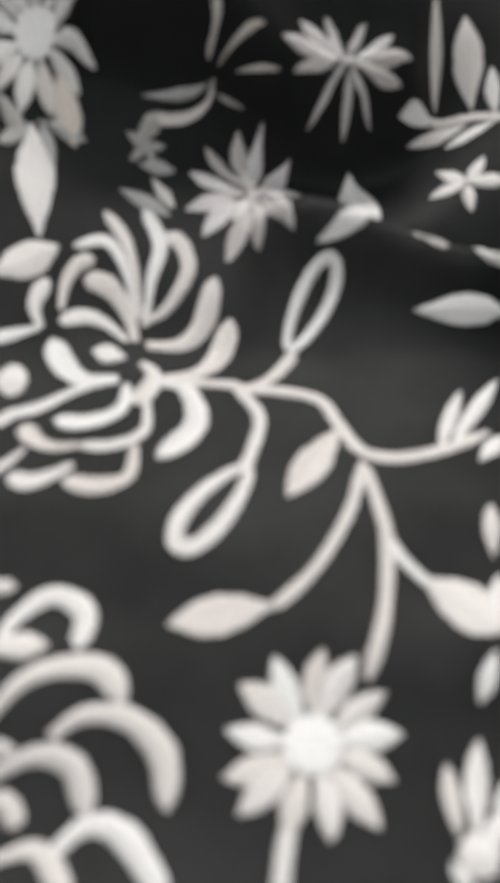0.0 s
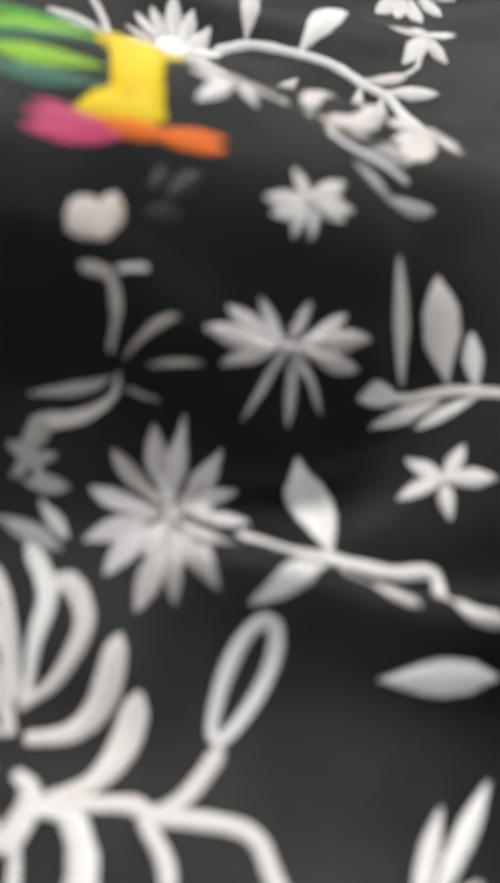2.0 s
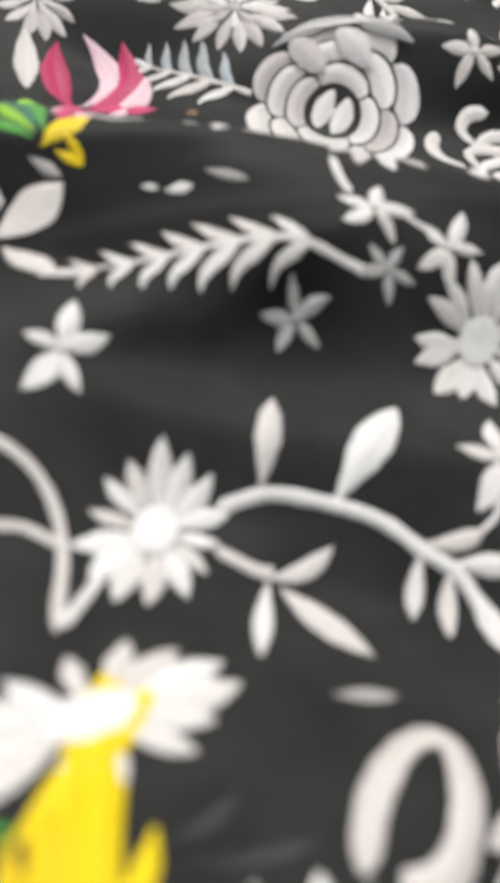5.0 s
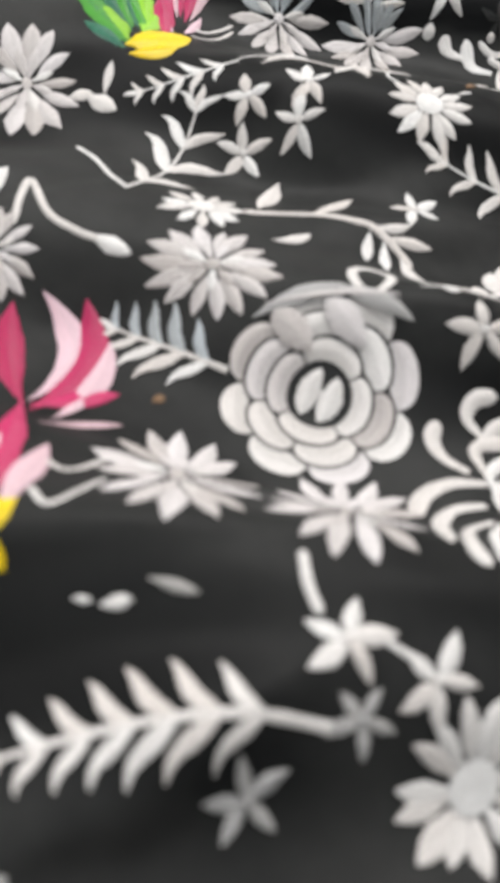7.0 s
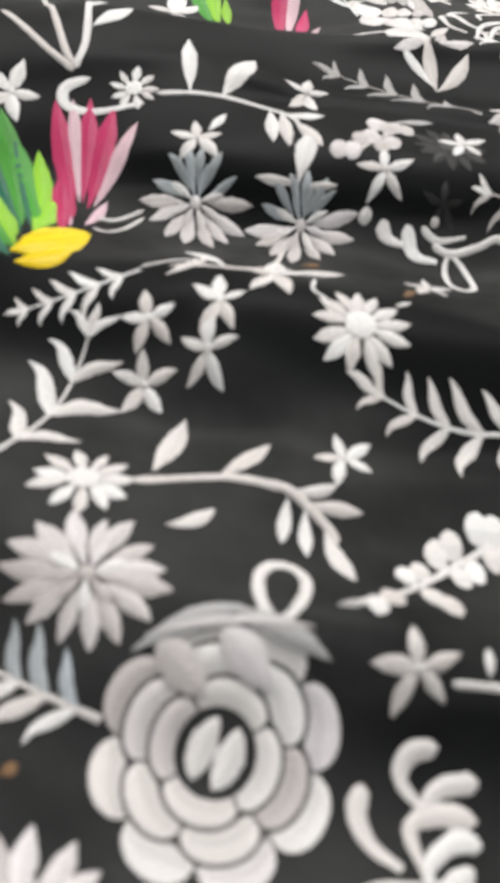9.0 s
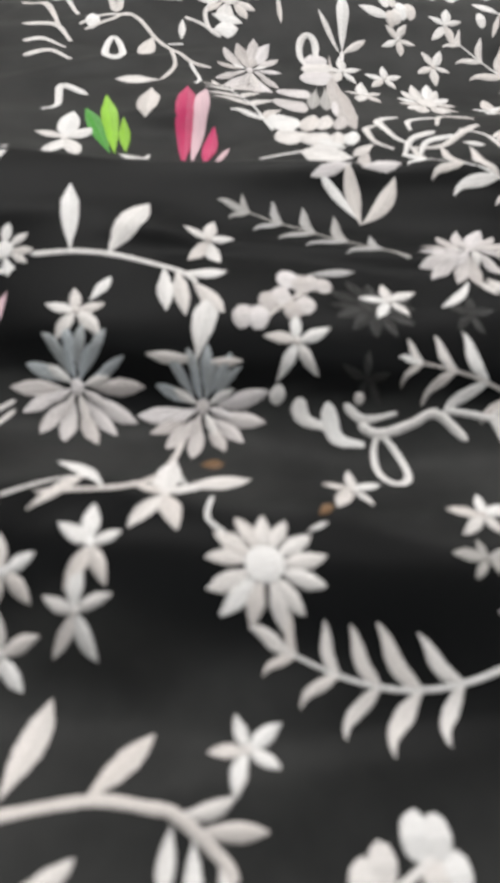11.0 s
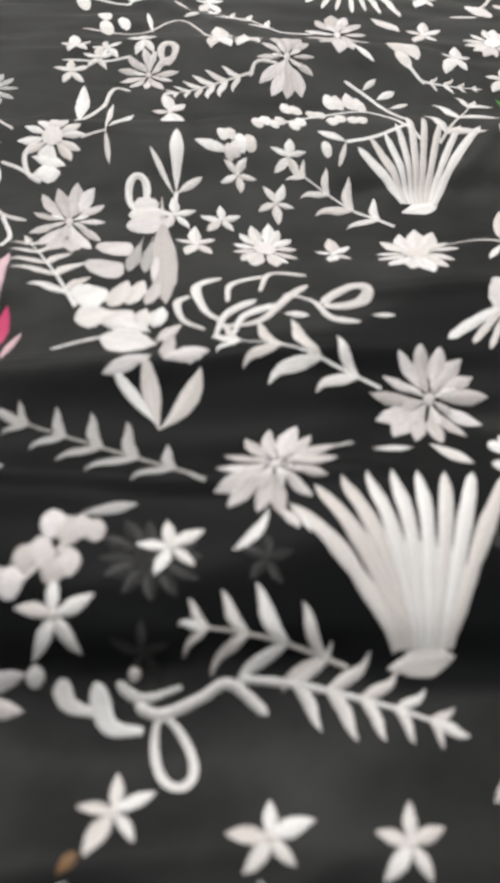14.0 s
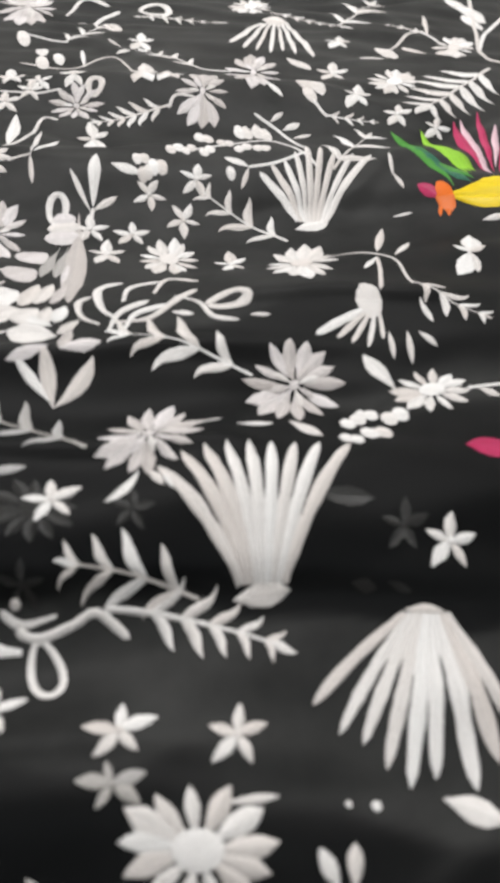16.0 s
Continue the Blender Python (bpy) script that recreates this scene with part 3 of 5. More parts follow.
stem(0.25, 3.16, 6.56, 3.38, 5.52, 3.48, 4.81, 3.33, 3.54, 2.94, 2.29)
stem(0.21, 3.52, 4.81, 3.79, 4.38, 4.19, 3.98)
petal(4.06, 4.08, 5.49, 3.17, 0.69, 0.0)
petal(4.82, 6.93, 5.60, 8.64, 0.19, 0.0)
petal(5.08, 7.07, 6.52, 9.05, 0.15, 0.0)
petal(4.68, 10.60, 6.85, 10.67, 0.40, 0.0)
petal(5.59, 6.69, 6.35, 7.47, 0.36, 0.0)
daisy(2.02, 1.30, 1.57, 0.03, 0.04, 1.48, 13, 5)
begin("flower_stalk", "")
stem(0.27, 1.61, 0.11, 1.50, -0.61, 1.48, -1.50)
begin("chrysanthemum", "white chrysanthemum of curled round-ended petals")
curl(0.47, -3.14, 2.54, -3.04, 3.09, -2.46, 3.59, -1.85, 3.32, -1.89, 2.66)
curl(0.50, -3.29, 1.37, -2.70, 2.10, -2.11, 2.36, -1.42, 2.34, -1.03, 1.84)
curl(0.51, -2.14, 1.31, -1.66, 1.64, -0.94, 1.61, -0.36, 1.10, -0.26, 0.31)
curl(0.51, -3.08, 0.73, -2.37, 1.05, -1.74, 0.90, -1.47, 0.22)
curl(0.51, -1.99, -0.34, -1.47, 0.09, -0.87, -0.03, -0.18, -0.85)
curl(0.39, -2.79, -0.38, -2.16, -0.25, -1.59, -0.86)
curl(0.41, -3.08, 0.27, -2.78, 0.43, -2.50, 0.06)
petal(-3.34, 2.67, -2.36, 2.71, 0.55, 0.0)
petal(-3.24, 1.13, -2.68, 1.14, 0.57, 0.0)
petal(-3.62, 3.70, -3.07, 3.72, 0.52, 0.0)
begin("leaf_spray", "white leaves on a twig")
petal(4.52, -0.08, 4.79, 1.45, 0.28, 0.0)
petal(4.26, 0.00, 4.21, 1.07, 0.33, 0.0)
petal(4.20, -0.23, 4.89, -0.22, 0.86, 0.0, full=0.5, blunt=0.5)
petal(5.14, 2.82, 4.83, 1.98, 0.38, 0.0)
petal(5.46, 4.56, 5.56, 5.62, 0.37, 0.0)
petal(5.30, 3.21, 5.53, 4.23, 0.38, 0.0)
petal(4.59, -0.52, 4.95, 0.39, 0.37, 0.0)
petal(4.38, -0.74, 4.09, -0.30, 0.48, 0.0)
petal(4.92, -0.07, 5.21, 0.88, 0.32, 0.0)
daisy(-4.25, 16.01, 1.56, 0.12, -0.17, 1.40, 13, 0)
begin("leaf", "cream leaves")
petal(-3.75, 15.50, -3.31, 14.05, 0.45, 0.0, CREAM)
petal(-5.17, 15.06, -4.40, 14.07, 0.37, 0.0, SILVER)
petal(-4.13, 14.56, -3.77, 13.64, 0.33, 0.0, SILVER)
petal(-4.26, 14.44, -5.09, 14.01, 0.45, 0.0, SILVER)
petal(-4.00, 14.51, -3.07, 14.19, 0.41, 0.0, SILVER)
petal(-1.93, 14.19, -1.36, 15.10, 0.43, 0.0, SILVER)
petal(-1.84, 13.88, -0.98, 13.82, 0.43, 0.0, SILVER)
petal(-1.50, 13.58, -0.95, 12.94, 0.37, 0.0)

# the hollow behind the first pleat
aster(0.92, 13.50, 1.61, 0.06, -0.07, 1.96, 15, 80)
begin("flowering_twig", "white twig with three pointed leaves")
stem(0.27, 2.13, 13.15, 3.19, 12.87, 3.95, 12.80, 5.15, 12.64, 6.04, 12.65, 6.08, 11.66, 6.82, 11.40)
petal(3.97, 12.85, 3.45, 15.20, 0.45, 0.0)
petal(3.90, 12.70, 2.33, 11.62, 0.29, 0.06)
petal(4.07, 12.71, 5.28, 11.63, 0.37, -0.08)
star(6.31, 14.47, 1.08, 0.08, 0.00, 0.81, 60)
aster(3.00, 16.12, 1.58, 0.15, -0.07, 0.75, 13, 10)
begin("leaf_spray", "white twig with pointed leaves")
stem(0.20, 7.65, 16.17, 6.47, 16.26, 5.21, 16.06)
petal(5.51, 16.29, 5.06, 17.85, 0.36, 0.0)
petal(6.47, 16.40, 6.02, 18.00, 0.54, 0.0)
petal(7.06, 16.31, 6.88, 17.25, 0.47, 0.0)
petal(5.53, 16.14, 4.50, 15.80, 0.56, 0.0)
petal(6.37, 16.13, 4.88, 15.61, 0.23, 0.0)
petal(7.07, 16.13, 5.85, 15.63, 0.20, 0.0)
begin("flowering_twig", "cream twig with pointed leaves and a curled bud")
stem(0.2, -0.69, 16.23, -0.25, 16.20, -0.14, 15.98, -0.30, 15.77)
petal(-0.08, 15.71, 0.95, 16.01, 0.20, 0.0, CREAM)
petal(0.38, 15.65, 1.38, 15.67, 0.12, 0.0)
curl(0.34, -0.14, 15.63, -0.36, 15.40, -1.05, 15.03, -1.76, 14.86)
petal(-1.82, 15.28, -0.27, 15.61, 0.19, 0.0, SILVER)
petal(-0.09, 15.54, 0.58, 15.43, 0.20, 0.0, SILVER)
stem(0.12, -0.11, 16.25, 0.40, 16.46)
begin("heart_petal", "grey-white heart-shaped petal pair")
petal(-0.31, 16.57, -0.84, 16.95, 1.09, 0.0, CREAM, full=0.6, blunt=0.7)
petal(-0.31, 16.57, -0.15, 17.33, 0.63, 0.0, CREAM, full=0.6, blunt=0.7)
star(-1.69, 14.28, 0.48, 0.03, -0.03, 0.50, 80, mat=SILVER)
begin("leaf", "")
petal(-2.24, 13.28, -1.03, 12.76, 0.31, 0.0, SILVER)
star(3.28, 18.06, 0.89, 0.22, 0.00, 0.51, 120)

# the first bright plume on the high fold
begin("bright_plume", "bright yellow, green, orange and pink plume motif")
stem(0.47, -0.11, 18.61, -0.15, 19.46, -0.40, 21.23, -0.57, 21.69, mat=YELLOW)
stem(0.61, 0.28, 18.68, 0.21, 19.58, 0.14, 20.48, -0.13, 23.73, mat=YELLOW)
stem(0.38, 0.09, 18.64, 0.01, 19.65, -0.20, 21.44, -0.45, 23.31, mat=YELLOW)
petal(0.17, 20.31, 0.71, 21.61, 0.22, -0.1, YELLOW)
petal(-0.25, 20.31, -0.85, 21.42, 0.18, 0.1, YELLOW)
petal(-0.85, 21.30, 0.71, 23.76, 0.20, 0.0, YELLOW)
petal(-0.95, 18.47, 0.61, 18.85, 0.56, 0.08, YELLOW)
petal(-0.66, 20.92, -3.14, 21.03, 0.25, 0.0, LIME)
petal(-0.63, 20.87, -2.85, 20.03, 0.25, 0.0, TEAL)
petal(-0.42, 19.57, -2.61, 19.70, 0.24, 0.05, LIME)
petal(-0.39, 19.20, -2.52, 19.24, 0.18, 0.08, TEAL)
petal(-0.80, 21.48, -3.25, 21.64, 0.22, 0.0, GREEN)
petal(-0.86, 21.36, -2.76, 20.56, 0.18, 0.0, GREEN)
petal(-0.84, 18.38, 0.66, 18.51, 0.29, 0.0, ORANGE)
petal(0.21, 18.43, 1.68, 18.85, 0.21, 0.0, ORANGE)
petal(0.21, 18.40, 1.67, 18.56, 0.22, 0.0, ORANGE)
petal(0.14, 18.40, -1.72, 18.27, 0.21, 0.04, PINK)
petal(-0.01, 18.29, -1.71, 17.95, 0.20, 0.05, PINK)
petal(-0.39, 18.34, -1.59, 18.53, 0.16, 0.0, PINK)
star(1.80, 20.28, 1.01, 0.39, -0.00, 0.81, 80)
star(3.18, 18.10, 0.84, 0.14, 0.00, 0.56, 110)
star(6.34, 21.94, 1.27, 0.70, 0.48, 1.78, 100)
begin("open_leaf", "white open squarish leaf")
stem(0.56, 3.83, 20.94, 4.57, 21.25, 4.98, 22.14, 5.10, 23.06, 4.35, 22.91, 3.62, 22.13, 3.31, 21.18, end=0.43)
begin("leaf", "")
petal(4.72, 18.67, 5.92, 19.14, 0.32, 0.0, SILVER)
petal(4.06, 19.19, 4.84, 18.73, 0.33, 0.0, SILVER)
daisy(-0.25, 22.96, 1.98, 0.69, -0.16, 1.19, 14, 0)
daisy(0.23, 26.78, 1.40, 0.49, -0.12, 1.70, 14, 8)
begin("flowering_branch", "white branch with pointed leaves")
stem(0.31, 1.36, 27.49, 2.41, 27.88, 3.67, 27.78, 4.80, 27.48, 5.66, 26.93, 6.49, 26.35, 7.24, 24.52)
petal(2.25, 27.94, 2.45, 30.01, 0.31, 0.0)
petal(3.76, 27.75, 5.35, 30.35, 0.32, 0.0)
petal(5.62, 27.11, 7.01, 27.51, 0.31, -0.1)
stem(0.13, 6.95, 27.47, 7.28, 27.81, 7.42, 28.25)
petal(5.57, 26.92, 5.30, 25.54, 0.29, 0.0)
petal(6.22, 26.73, 7.80, 26.72, 0.35, 0.0)
petal(6.17, 26.62, 5.96, 25.18, 0.29, 0.0)
petal(6.59, 26.39, 7.28, 24.56, 0.34, 0.0)
begin("flowering_branch", "white twig with three pointed leaves")
stem(0.27, 1.39, 26.57, 2.17, 26.28, 2.55, 26.27)
petal(2.38, 26.16, 3.75, 26.95, 0.27, -0.12)
petal(2.44, 26.13, 2.18, 24.32, 0.23, 0.0)
petal(2.66, 26.01, 4.29, 24.60, 0.37, 0.0)
begin("stem", "thin grey-white stems")
stem(0.22, -3.19, 27.84, -2.26, 27.55, -1.67, 26.95, -1.32, 26.00, -1.04, 24.28)
stem(0.20, -2.80, 26.08, -2.07, 26.28, -1.40, 26.09)
stem(0.20, -0.97, 24.38, -0.58, 25.65)
begin("leaf", "")
petal(-4.16, 33.82, -2.71, 35.36, 0.60, 0.0)
petal(-3.87, 33.49, -2.31, 31.86, 0.39, 0.0)
petal(-4.79, 34.88, -4.08, 34.84, 1.05, 0.0)
star(7.58, 29.12, 1.15, 0.04, 0.25, 1.46, 100)
daisy(7.61, 32.53, 1.69, 0.09, 0.10, 1.59, 14, 0)
star(-1.84, 29.90, 0.81, 0.45, -0.17, 1.15, 75)
star(2.93, 31.90, 0.87, 0.19, -0.00, 0.74, 100, mat=SILVER)
begin("twig", "small rounded white petals in a row")
petal(3.53, 20.85, 4.01, 20.41, 0.93, 0.0, CREAM)
petal(4.02, 20.41, 4.55, 20.29, 0.80, 0.0, CREAM)
petal(4.70, 20.14, 5.50, 20.41, 0.53, 0.0, CREAM)
stem(0.17, 3.68, 20.12, 3.71, 19.74, 4.30, 19.48, 5.30, 19.37)
petal(4.37, 19.66, 5.38, 19.87, 0.41, 0.0, SILVER)
petal(3.34, 23.71, 4.54, 23.82, 0.32, 0.0, SILVER)
petal(3.25, 20.34, 3.39, 21.10, 0.33, 0.0, SILVER)
petal(2.77, 20.53, 2.72, 21.19, 0.55, 0.0)
begin("leaf", "")
petal(5.84, 21.73, 6.21, 23.07, 0.25, 0.0)
petal(5.15, 20.96, 5.88, 21.49, 0.35, 0.0)
petal(6.55, 23.83, 6.92, 23.84, 1.12, 0.0, full=0.5, blunt=0.5)

# the fern twig and the second bright plume
spray(4.46, 33.21, -1.89, 32.09, 7, 0.2, -0.06, width=0.26, lean=48, start=0.2, wide=0.26)
star(4.72, 34.82, 1.05, 0.09, 0.02, 0.93, 80)
star(6.65, 34.26, 0.86, 0.06, 0.07, 1.03, 70)
star(5.10, 33.41, 0.82, 0.06, 0.01, 0.68, 60, mat=SILVER)
begin("stem", "")
stem(0.23, 3.80, 36.65, 3.90, 35.92, 4.17, 35.27)
stem(0.15, 5.51, 34.90, 6.25, 34.57)
stem(0.10, 6.82, 33.50, 7.17, 33.09)
stem(0.15, 4.46, 33.21, 4.97, 33.32)
aster(0.91, 39.10, 2.10, 0.14, -0.38, 2.16, 17, 5)
aster(5.10, 38.43, 2.10, 0.13, 0.10, 1.92, 16, 5)
begin("leaf", "")
petal(-0.27, 35.24, 0.40, 35.38, 0.47, 0.0)
petal(0.65, 35.80, 1.73, 35.55, 0.26, 0.0, SILVER)
petal(-0.84, 35.36, -0.43, 35.32, 0.40, 0.0)
begin("bright_plume", "pink, green and yellow plume motif with pale pink edges")
petal(-2.85, 36.67, -3.66, 41.64, 0.16, 0.0, PINK)
petal(-3.58, 41.54, -4.71, 45.31, 0.23, 0.08, PINK)
petal(-3.53, 41.70, -3.90, 45.77, 0.22, -0.25, ROSE)
petal(-3.36, 41.30, -2.58, 45.70, 0.26, -0.15, PINK)
petal(-2.67, 41.02, -1.68, 44.39, 0.23, -0.1, ROSE)
petal(-3.42, 41.57, -1.07, 42.30, 0.28, 0.0, PINK)
petal(-2.57, 36.85, -2.37, 39.68, 0.27, 0.0, ROSE)
petal(-3.20, 37.59, -3.66, 40.58, 0.16, 0.0, ROSE)
petal(-2.90, 40.64, -0.82, 41.16, 0.14, 0.0, ROSE)
petal(-3.31, 36.15, -2.33, 37.36, 0.48, 0.0, YELLOW)
petal(-2.99, 36.10, -2.26, 35.79, 0.31, 0.0, YELLOW)
petal(-2.82, 36.52, -2.27, 35.90, 0.26, 0.0, YELLOW)
petal(-3.26, 36.50, -4.85, 41.16, 0.13, 0.0, GREEN)
petal(-3.48, 36.64, -5.47, 40.77, 0.15, 0.0, TEAL)
petal(-4.28, 39.28, -5.14, 41.73, 0.20, 0.0, LIME)
petal(-3.51, 36.49, -5.75, 39.48, 0.15, 0.0, LIME)
petal(-3.54, 36.35, -5.26, 37.45, 0.21, 0.0, GREEN)
petal(-3.59, 35.94, -2.78, 35.50, 0.39, 0.0, SILVER)
stem(0.17, -2.29, 39.01, -1.57, 38.63, -0.80, 39.49)
stem(0.16, -2.18, 37.73, -1.55, 37.23, -0.63, 38.46)
aster(-5.54, 46.70, 1.41, 0.17, -0.31, 1.56, 15, 0)
begin("flowering_twig", "grey-white twig with small leaves")
stem(0.25, -5.03, 47.60, -5.08, 49.98, -4.13, 48.20, -3.13, 47.55, -2.28, 47.27)
petal(-2.67, 47.44, -1.32, 46.83, 0.45, 0.0)
petal(-6.67, 48.20, -5.85, 50.34, 0.35, 0.0)
petal(-5.80, 45.64, -5.26, 42.58, 0.29, 0.0)
aster(-6.48, 55.82, 1.93, 0.30, -0.57, 2.73, 15, 0)
begin("leaf", "")
petal(-4.27, 55.48, -3.01, 54.83, 0.61, 0.0)
petal(-3.55, 55.53, -3.45, 57.02, 0.27, 0.0)
petal(-4.88, 55.29, -3.98, 55.59, 0.69, 0.0)
spray(1.92, 43.39, -1.72, 44.91, 5, 0.36, 0.02, width=0.20, lean=52, start=0.15, wide=0.28, far_mat=BLUE_GREY)
spray(-1.91, 50.01, 0.02, 55.09, 4, 0.34, -0.05, width=0.16, lean=50, start=0.15, wide=0.28)
begin("stem", "")
stem(0.19, -4.14, 52.78, -3.05, 51.68, -1.90, 49.92)

# the great rose
peony(4.63, 42.78, 2.90, 0.13, -0.15, 2.83)
begin("petal", "grey folded-over top petals of the rose")
petal(2.5, 44.75, 5.1, 45.75, 0.24, 0.05, SILVER, lift=0.14)
petal(4.6, 45.75, 7.1, 44.55, 0.24, 0.03, SILVER, lift=0.14)
petal(3.1, 45.0, 4.3, 43.9, 0.7, 0.0, PEARL, full=0.45, lift=0.1, blunt=0.7)
petal(4.6, 45.3, 5.8, 44.0, 0.6, 0.0, PEARL, full=0.45, lift=0.1, blunt=0.7)
petal(2.8, 45.1, 6.7, 45.2, 0.06, 0.06, PEARL, lift=0.2)
begin("open_leaf", "white open loop leaf")
loop(0.65, 5.87, 45.43, 6.12, 47.20, 0.2)
begin("chrysanthemum", "white chrysanthemum of many curled round-ended petals")
curl(0.57, 8.79, 40.62, 8.15, 41.06, 7.87, 41.68, 8.04, 42.27)
curl(0.60, 9.23, 40.30, 8.18, 40.18, 7.38, 39.67, 6.96, 38.79)
curl(0.56, 9.07, 39.54, 8.13, 39.24, 7.49, 38.48, 7.24, 37.39)
curl(0.51, 9.08, 38.92, 8.18, 38.32, 7.75, 37.40, 7.99, 36.76)
curl(0.52, 9.28, 38.83, 8.67, 38.08, 8.43, 37.21, 8.68, 36.70)
curl(0.59, 9.30, 41.90, 8.90, 42.41, 9.11, 42.91, 9.79, 43.05)
curl(0.59, 9.24, 41.59, 9.79, 42.23, 10.78, 42.42)
curl(0.61, 9.33, 40.50, 9.06, 41.41, 9.73, 41.72, 10.68, 41.63)
curl(0.55, 9.55, 39.95, 9.39, 40.65, 10.09, 41.20, 10.74, 41.14)
curl(0.54, 9.54, 39.39, 9.58, 40.09, 10.48, 40.68)
curl(0.52, 9.51, 38.75, 9.24, 37.99, 9.15, 37.17)
curl(0.51, 9.75, 39.30, 10.00, 40.03, 10.54, 40.24)
aster(1.21, 46.57, 2.12, 0.15, -0.27, 1.76, 18, 5)
daisy(0.66, 49.44, 1.46, 0.16, -0.20, 1.17, 11, 0)
begin("flowering_branch", "white branch with pointed leaves")
stem(0.29, 1.86, 49.56, 4.33, 49.98, 5.75, 49.82, 6.40, 49.65, 7.40, 48.85, 7.74, 48.38)
petal(2.46, 50.01, 3.20, 52.46, 0.33, 0.0)
petal(4.30, 49.94, 5.80, 51.50, 0.34, 0.0)
petal(6.40, 49.70, 7.72, 50.06, 0.31, -0.1)
stem(0.14, 7.70, 50.05, 7.98, 50.55)
petal(6.28, 49.48, 6.11, 48.07, 0.31, 0.0)
petal(6.81, 49.34, 8.50, 49.37, 0.30, 0.0)
petal(6.78, 49.23, 6.79, 47.71, 0.29, 0.0)
petal(7.36, 48.69, 7.98, 46.90, 0.39, 0.0)
petal(2.99, 48.19, 4.26, 48.86, 0.36, -0.1)
star(8.03, 51.08, 1.04, 0.09, 0.04, 0.91, 110)
begin("blossom_twig", "white rounded blossom petals in a row")
petal(8.01, 45.96, 8.60, 46.01, 1.34, 0.0, full=0.5, blunt=0.5)
petal(8.48, 46.30, 9.14, 46.45, 1.34, 0.0, full=0.5, blunt=0.5)
petal(9.24, 47.47, 9.85, 47.52, 1.37, 0.0, full=0.5, blunt=0.5)
petal(9.71, 47.69, 10.32, 47.73, 1.37, 0.0, full=0.5, blunt=0.5)
petal(9.70, 46.57, 10.43, 46.76, 1.34, 0.0, full=0.5, blunt=0.5)
petal(10.02, 46.34, 10.77, 46.54, 1.33, 0.0, full=0.5, blunt=0.5)
petal(10.26, 48.37, 10.96, 48.40, 1.39, 0.0, full=0.5, blunt=0.5)
petal(10.73, 48.69, 11.44, 48.73, 1.40, 0.0, full=0.5, blunt=0.5)
petal(10.90, 47.65, 11.51, 47.68, 1.37, 0.0, full=0.5, blunt=0.5)
petal(11.35, 47.89, 11.96, 47.92, 1.37, 0.0, full=0.5, blunt=0.5)
petal(11.56, 49.26, 12.31, 49.32, 1.42, 0.0, full=0.5, blunt=0.5)
petal(12.06, 49.20, 12.80, 49.26, 1.42, 0.0, full=0.5, blunt=0.5)
petal(11.99, 48.38, 12.66, 48.42, 1.39, 0.0, full=0.5, blunt=0.5)
petal(12.48, 48.49, 13.17, 48.53, 1.40, 0.0, full=0.5, blunt=0.5)
stem(0.23, 7.57, 45.88, 8.87, 46.47, 10.89, 47.90, 12.57, 48.98)
petal(7.29, 45.85, 8.07, 46.04, 0.40, 0.0, SILVER)
star(9.17, 44.49, 1.17, 0.07, 0.10, 0.94, 100)
begin("stem", "")
stem(0.21, 10.02, 44.28, 11.49, 44.36)
petal(11.03, 44.53, 11.09, 45.23, 0.51, 0.0)
star(1.83, 55.12, 0.95, 0.06, -0.11, 1.06, 95)
star(3.98, 55.73, 0.90, 0.07, -0.07, 1.41, 85)
star(3.72, 54.14, 0.98, 0.07, -0.08, 1.19, 85)
star(1.82, 53.41, 1.06, 0.08, -0.11, 1.01, 88)
star(5.81, 57.50, 1.22, 0.20, 0.05, 1.78, 80)
spray(1.34, 57.15, -2.35, 55.61, 5, 0.26, 0.03, width=0.15, lean=50, start=0.15, wide=0.28)
begin("leaf", "")
stem(0.13, 1.31, 57.35, 2.57, 57.92, 3.66, 58.23)
petal(2.20, 56.80, 3.54, 58.24, 0.26, 0.0)

# the row of asters beyond the stars
daisy(8.46, 55.26, 1.69, -0.01, 0.03, 1.59, 13, 8)
begin("stem", "")
stem(0.13, 7.42, 56.07, 6.98, 56.56, 7.11, 57.43)
petal(9.67, 56.31, 10.26, 56.63, 0.21, 0.0)
spray(15.15, 53.21, 8.83, 53.43, 5, 0.25, 0.12, width=0.20, lean=55, start=0.22, wide=0.28)
aster(2.84, 61.88, 2.07, 0.01, -0.23, 1.94, 17, 0, veil=62.3)
aster(6.81, 61.43, 2.02, -0.02, -0.05, 1.83, 17, 5, veil=61.8)
begin("leaf", "white upright leaf with two narrow side leaves")
petal(6.59, 62.40, 6.96, 64.55, 0.42, 0.0)
petal(6.63, 62.41, 4.98, 62.58, 0.26, 0.0)
petal(6.80, 62.33, 8.04, 62.26, 0.28, 0.0)
begin("flowering_twig", "white twig with pointed leaves")
stem(0.19, 6.24, 60.52, 5.85, 59.13, 5.36, 58.30, 4.12, 57.66, 2.26, 57.46)
petal(4.12, 57.66, 2.62, 58.89, 0.28, -0.1)
petal(6.28, 57.82, 8.26, 58.37, 0.41, 0.0)
stem(0.12, 5.85, 59.08, 6.40, 57.92)
petal(5.34, 57.93, 5.90, 58.94, 0.27, 0.0)
begin("flowering_branch", "white branch with pointed leaves")
stem(0.21, 0.96, 66.26, 2.54, 66.44, 4.36, 66.28, 5.82, 65.84, 6.56, 65.18)
petal(2.25, 66.50, 1.98, 69.46, 0.25, 0.0)
petal(3.50, 66.38, 4.77, 69.05, 0.36, 0.0)
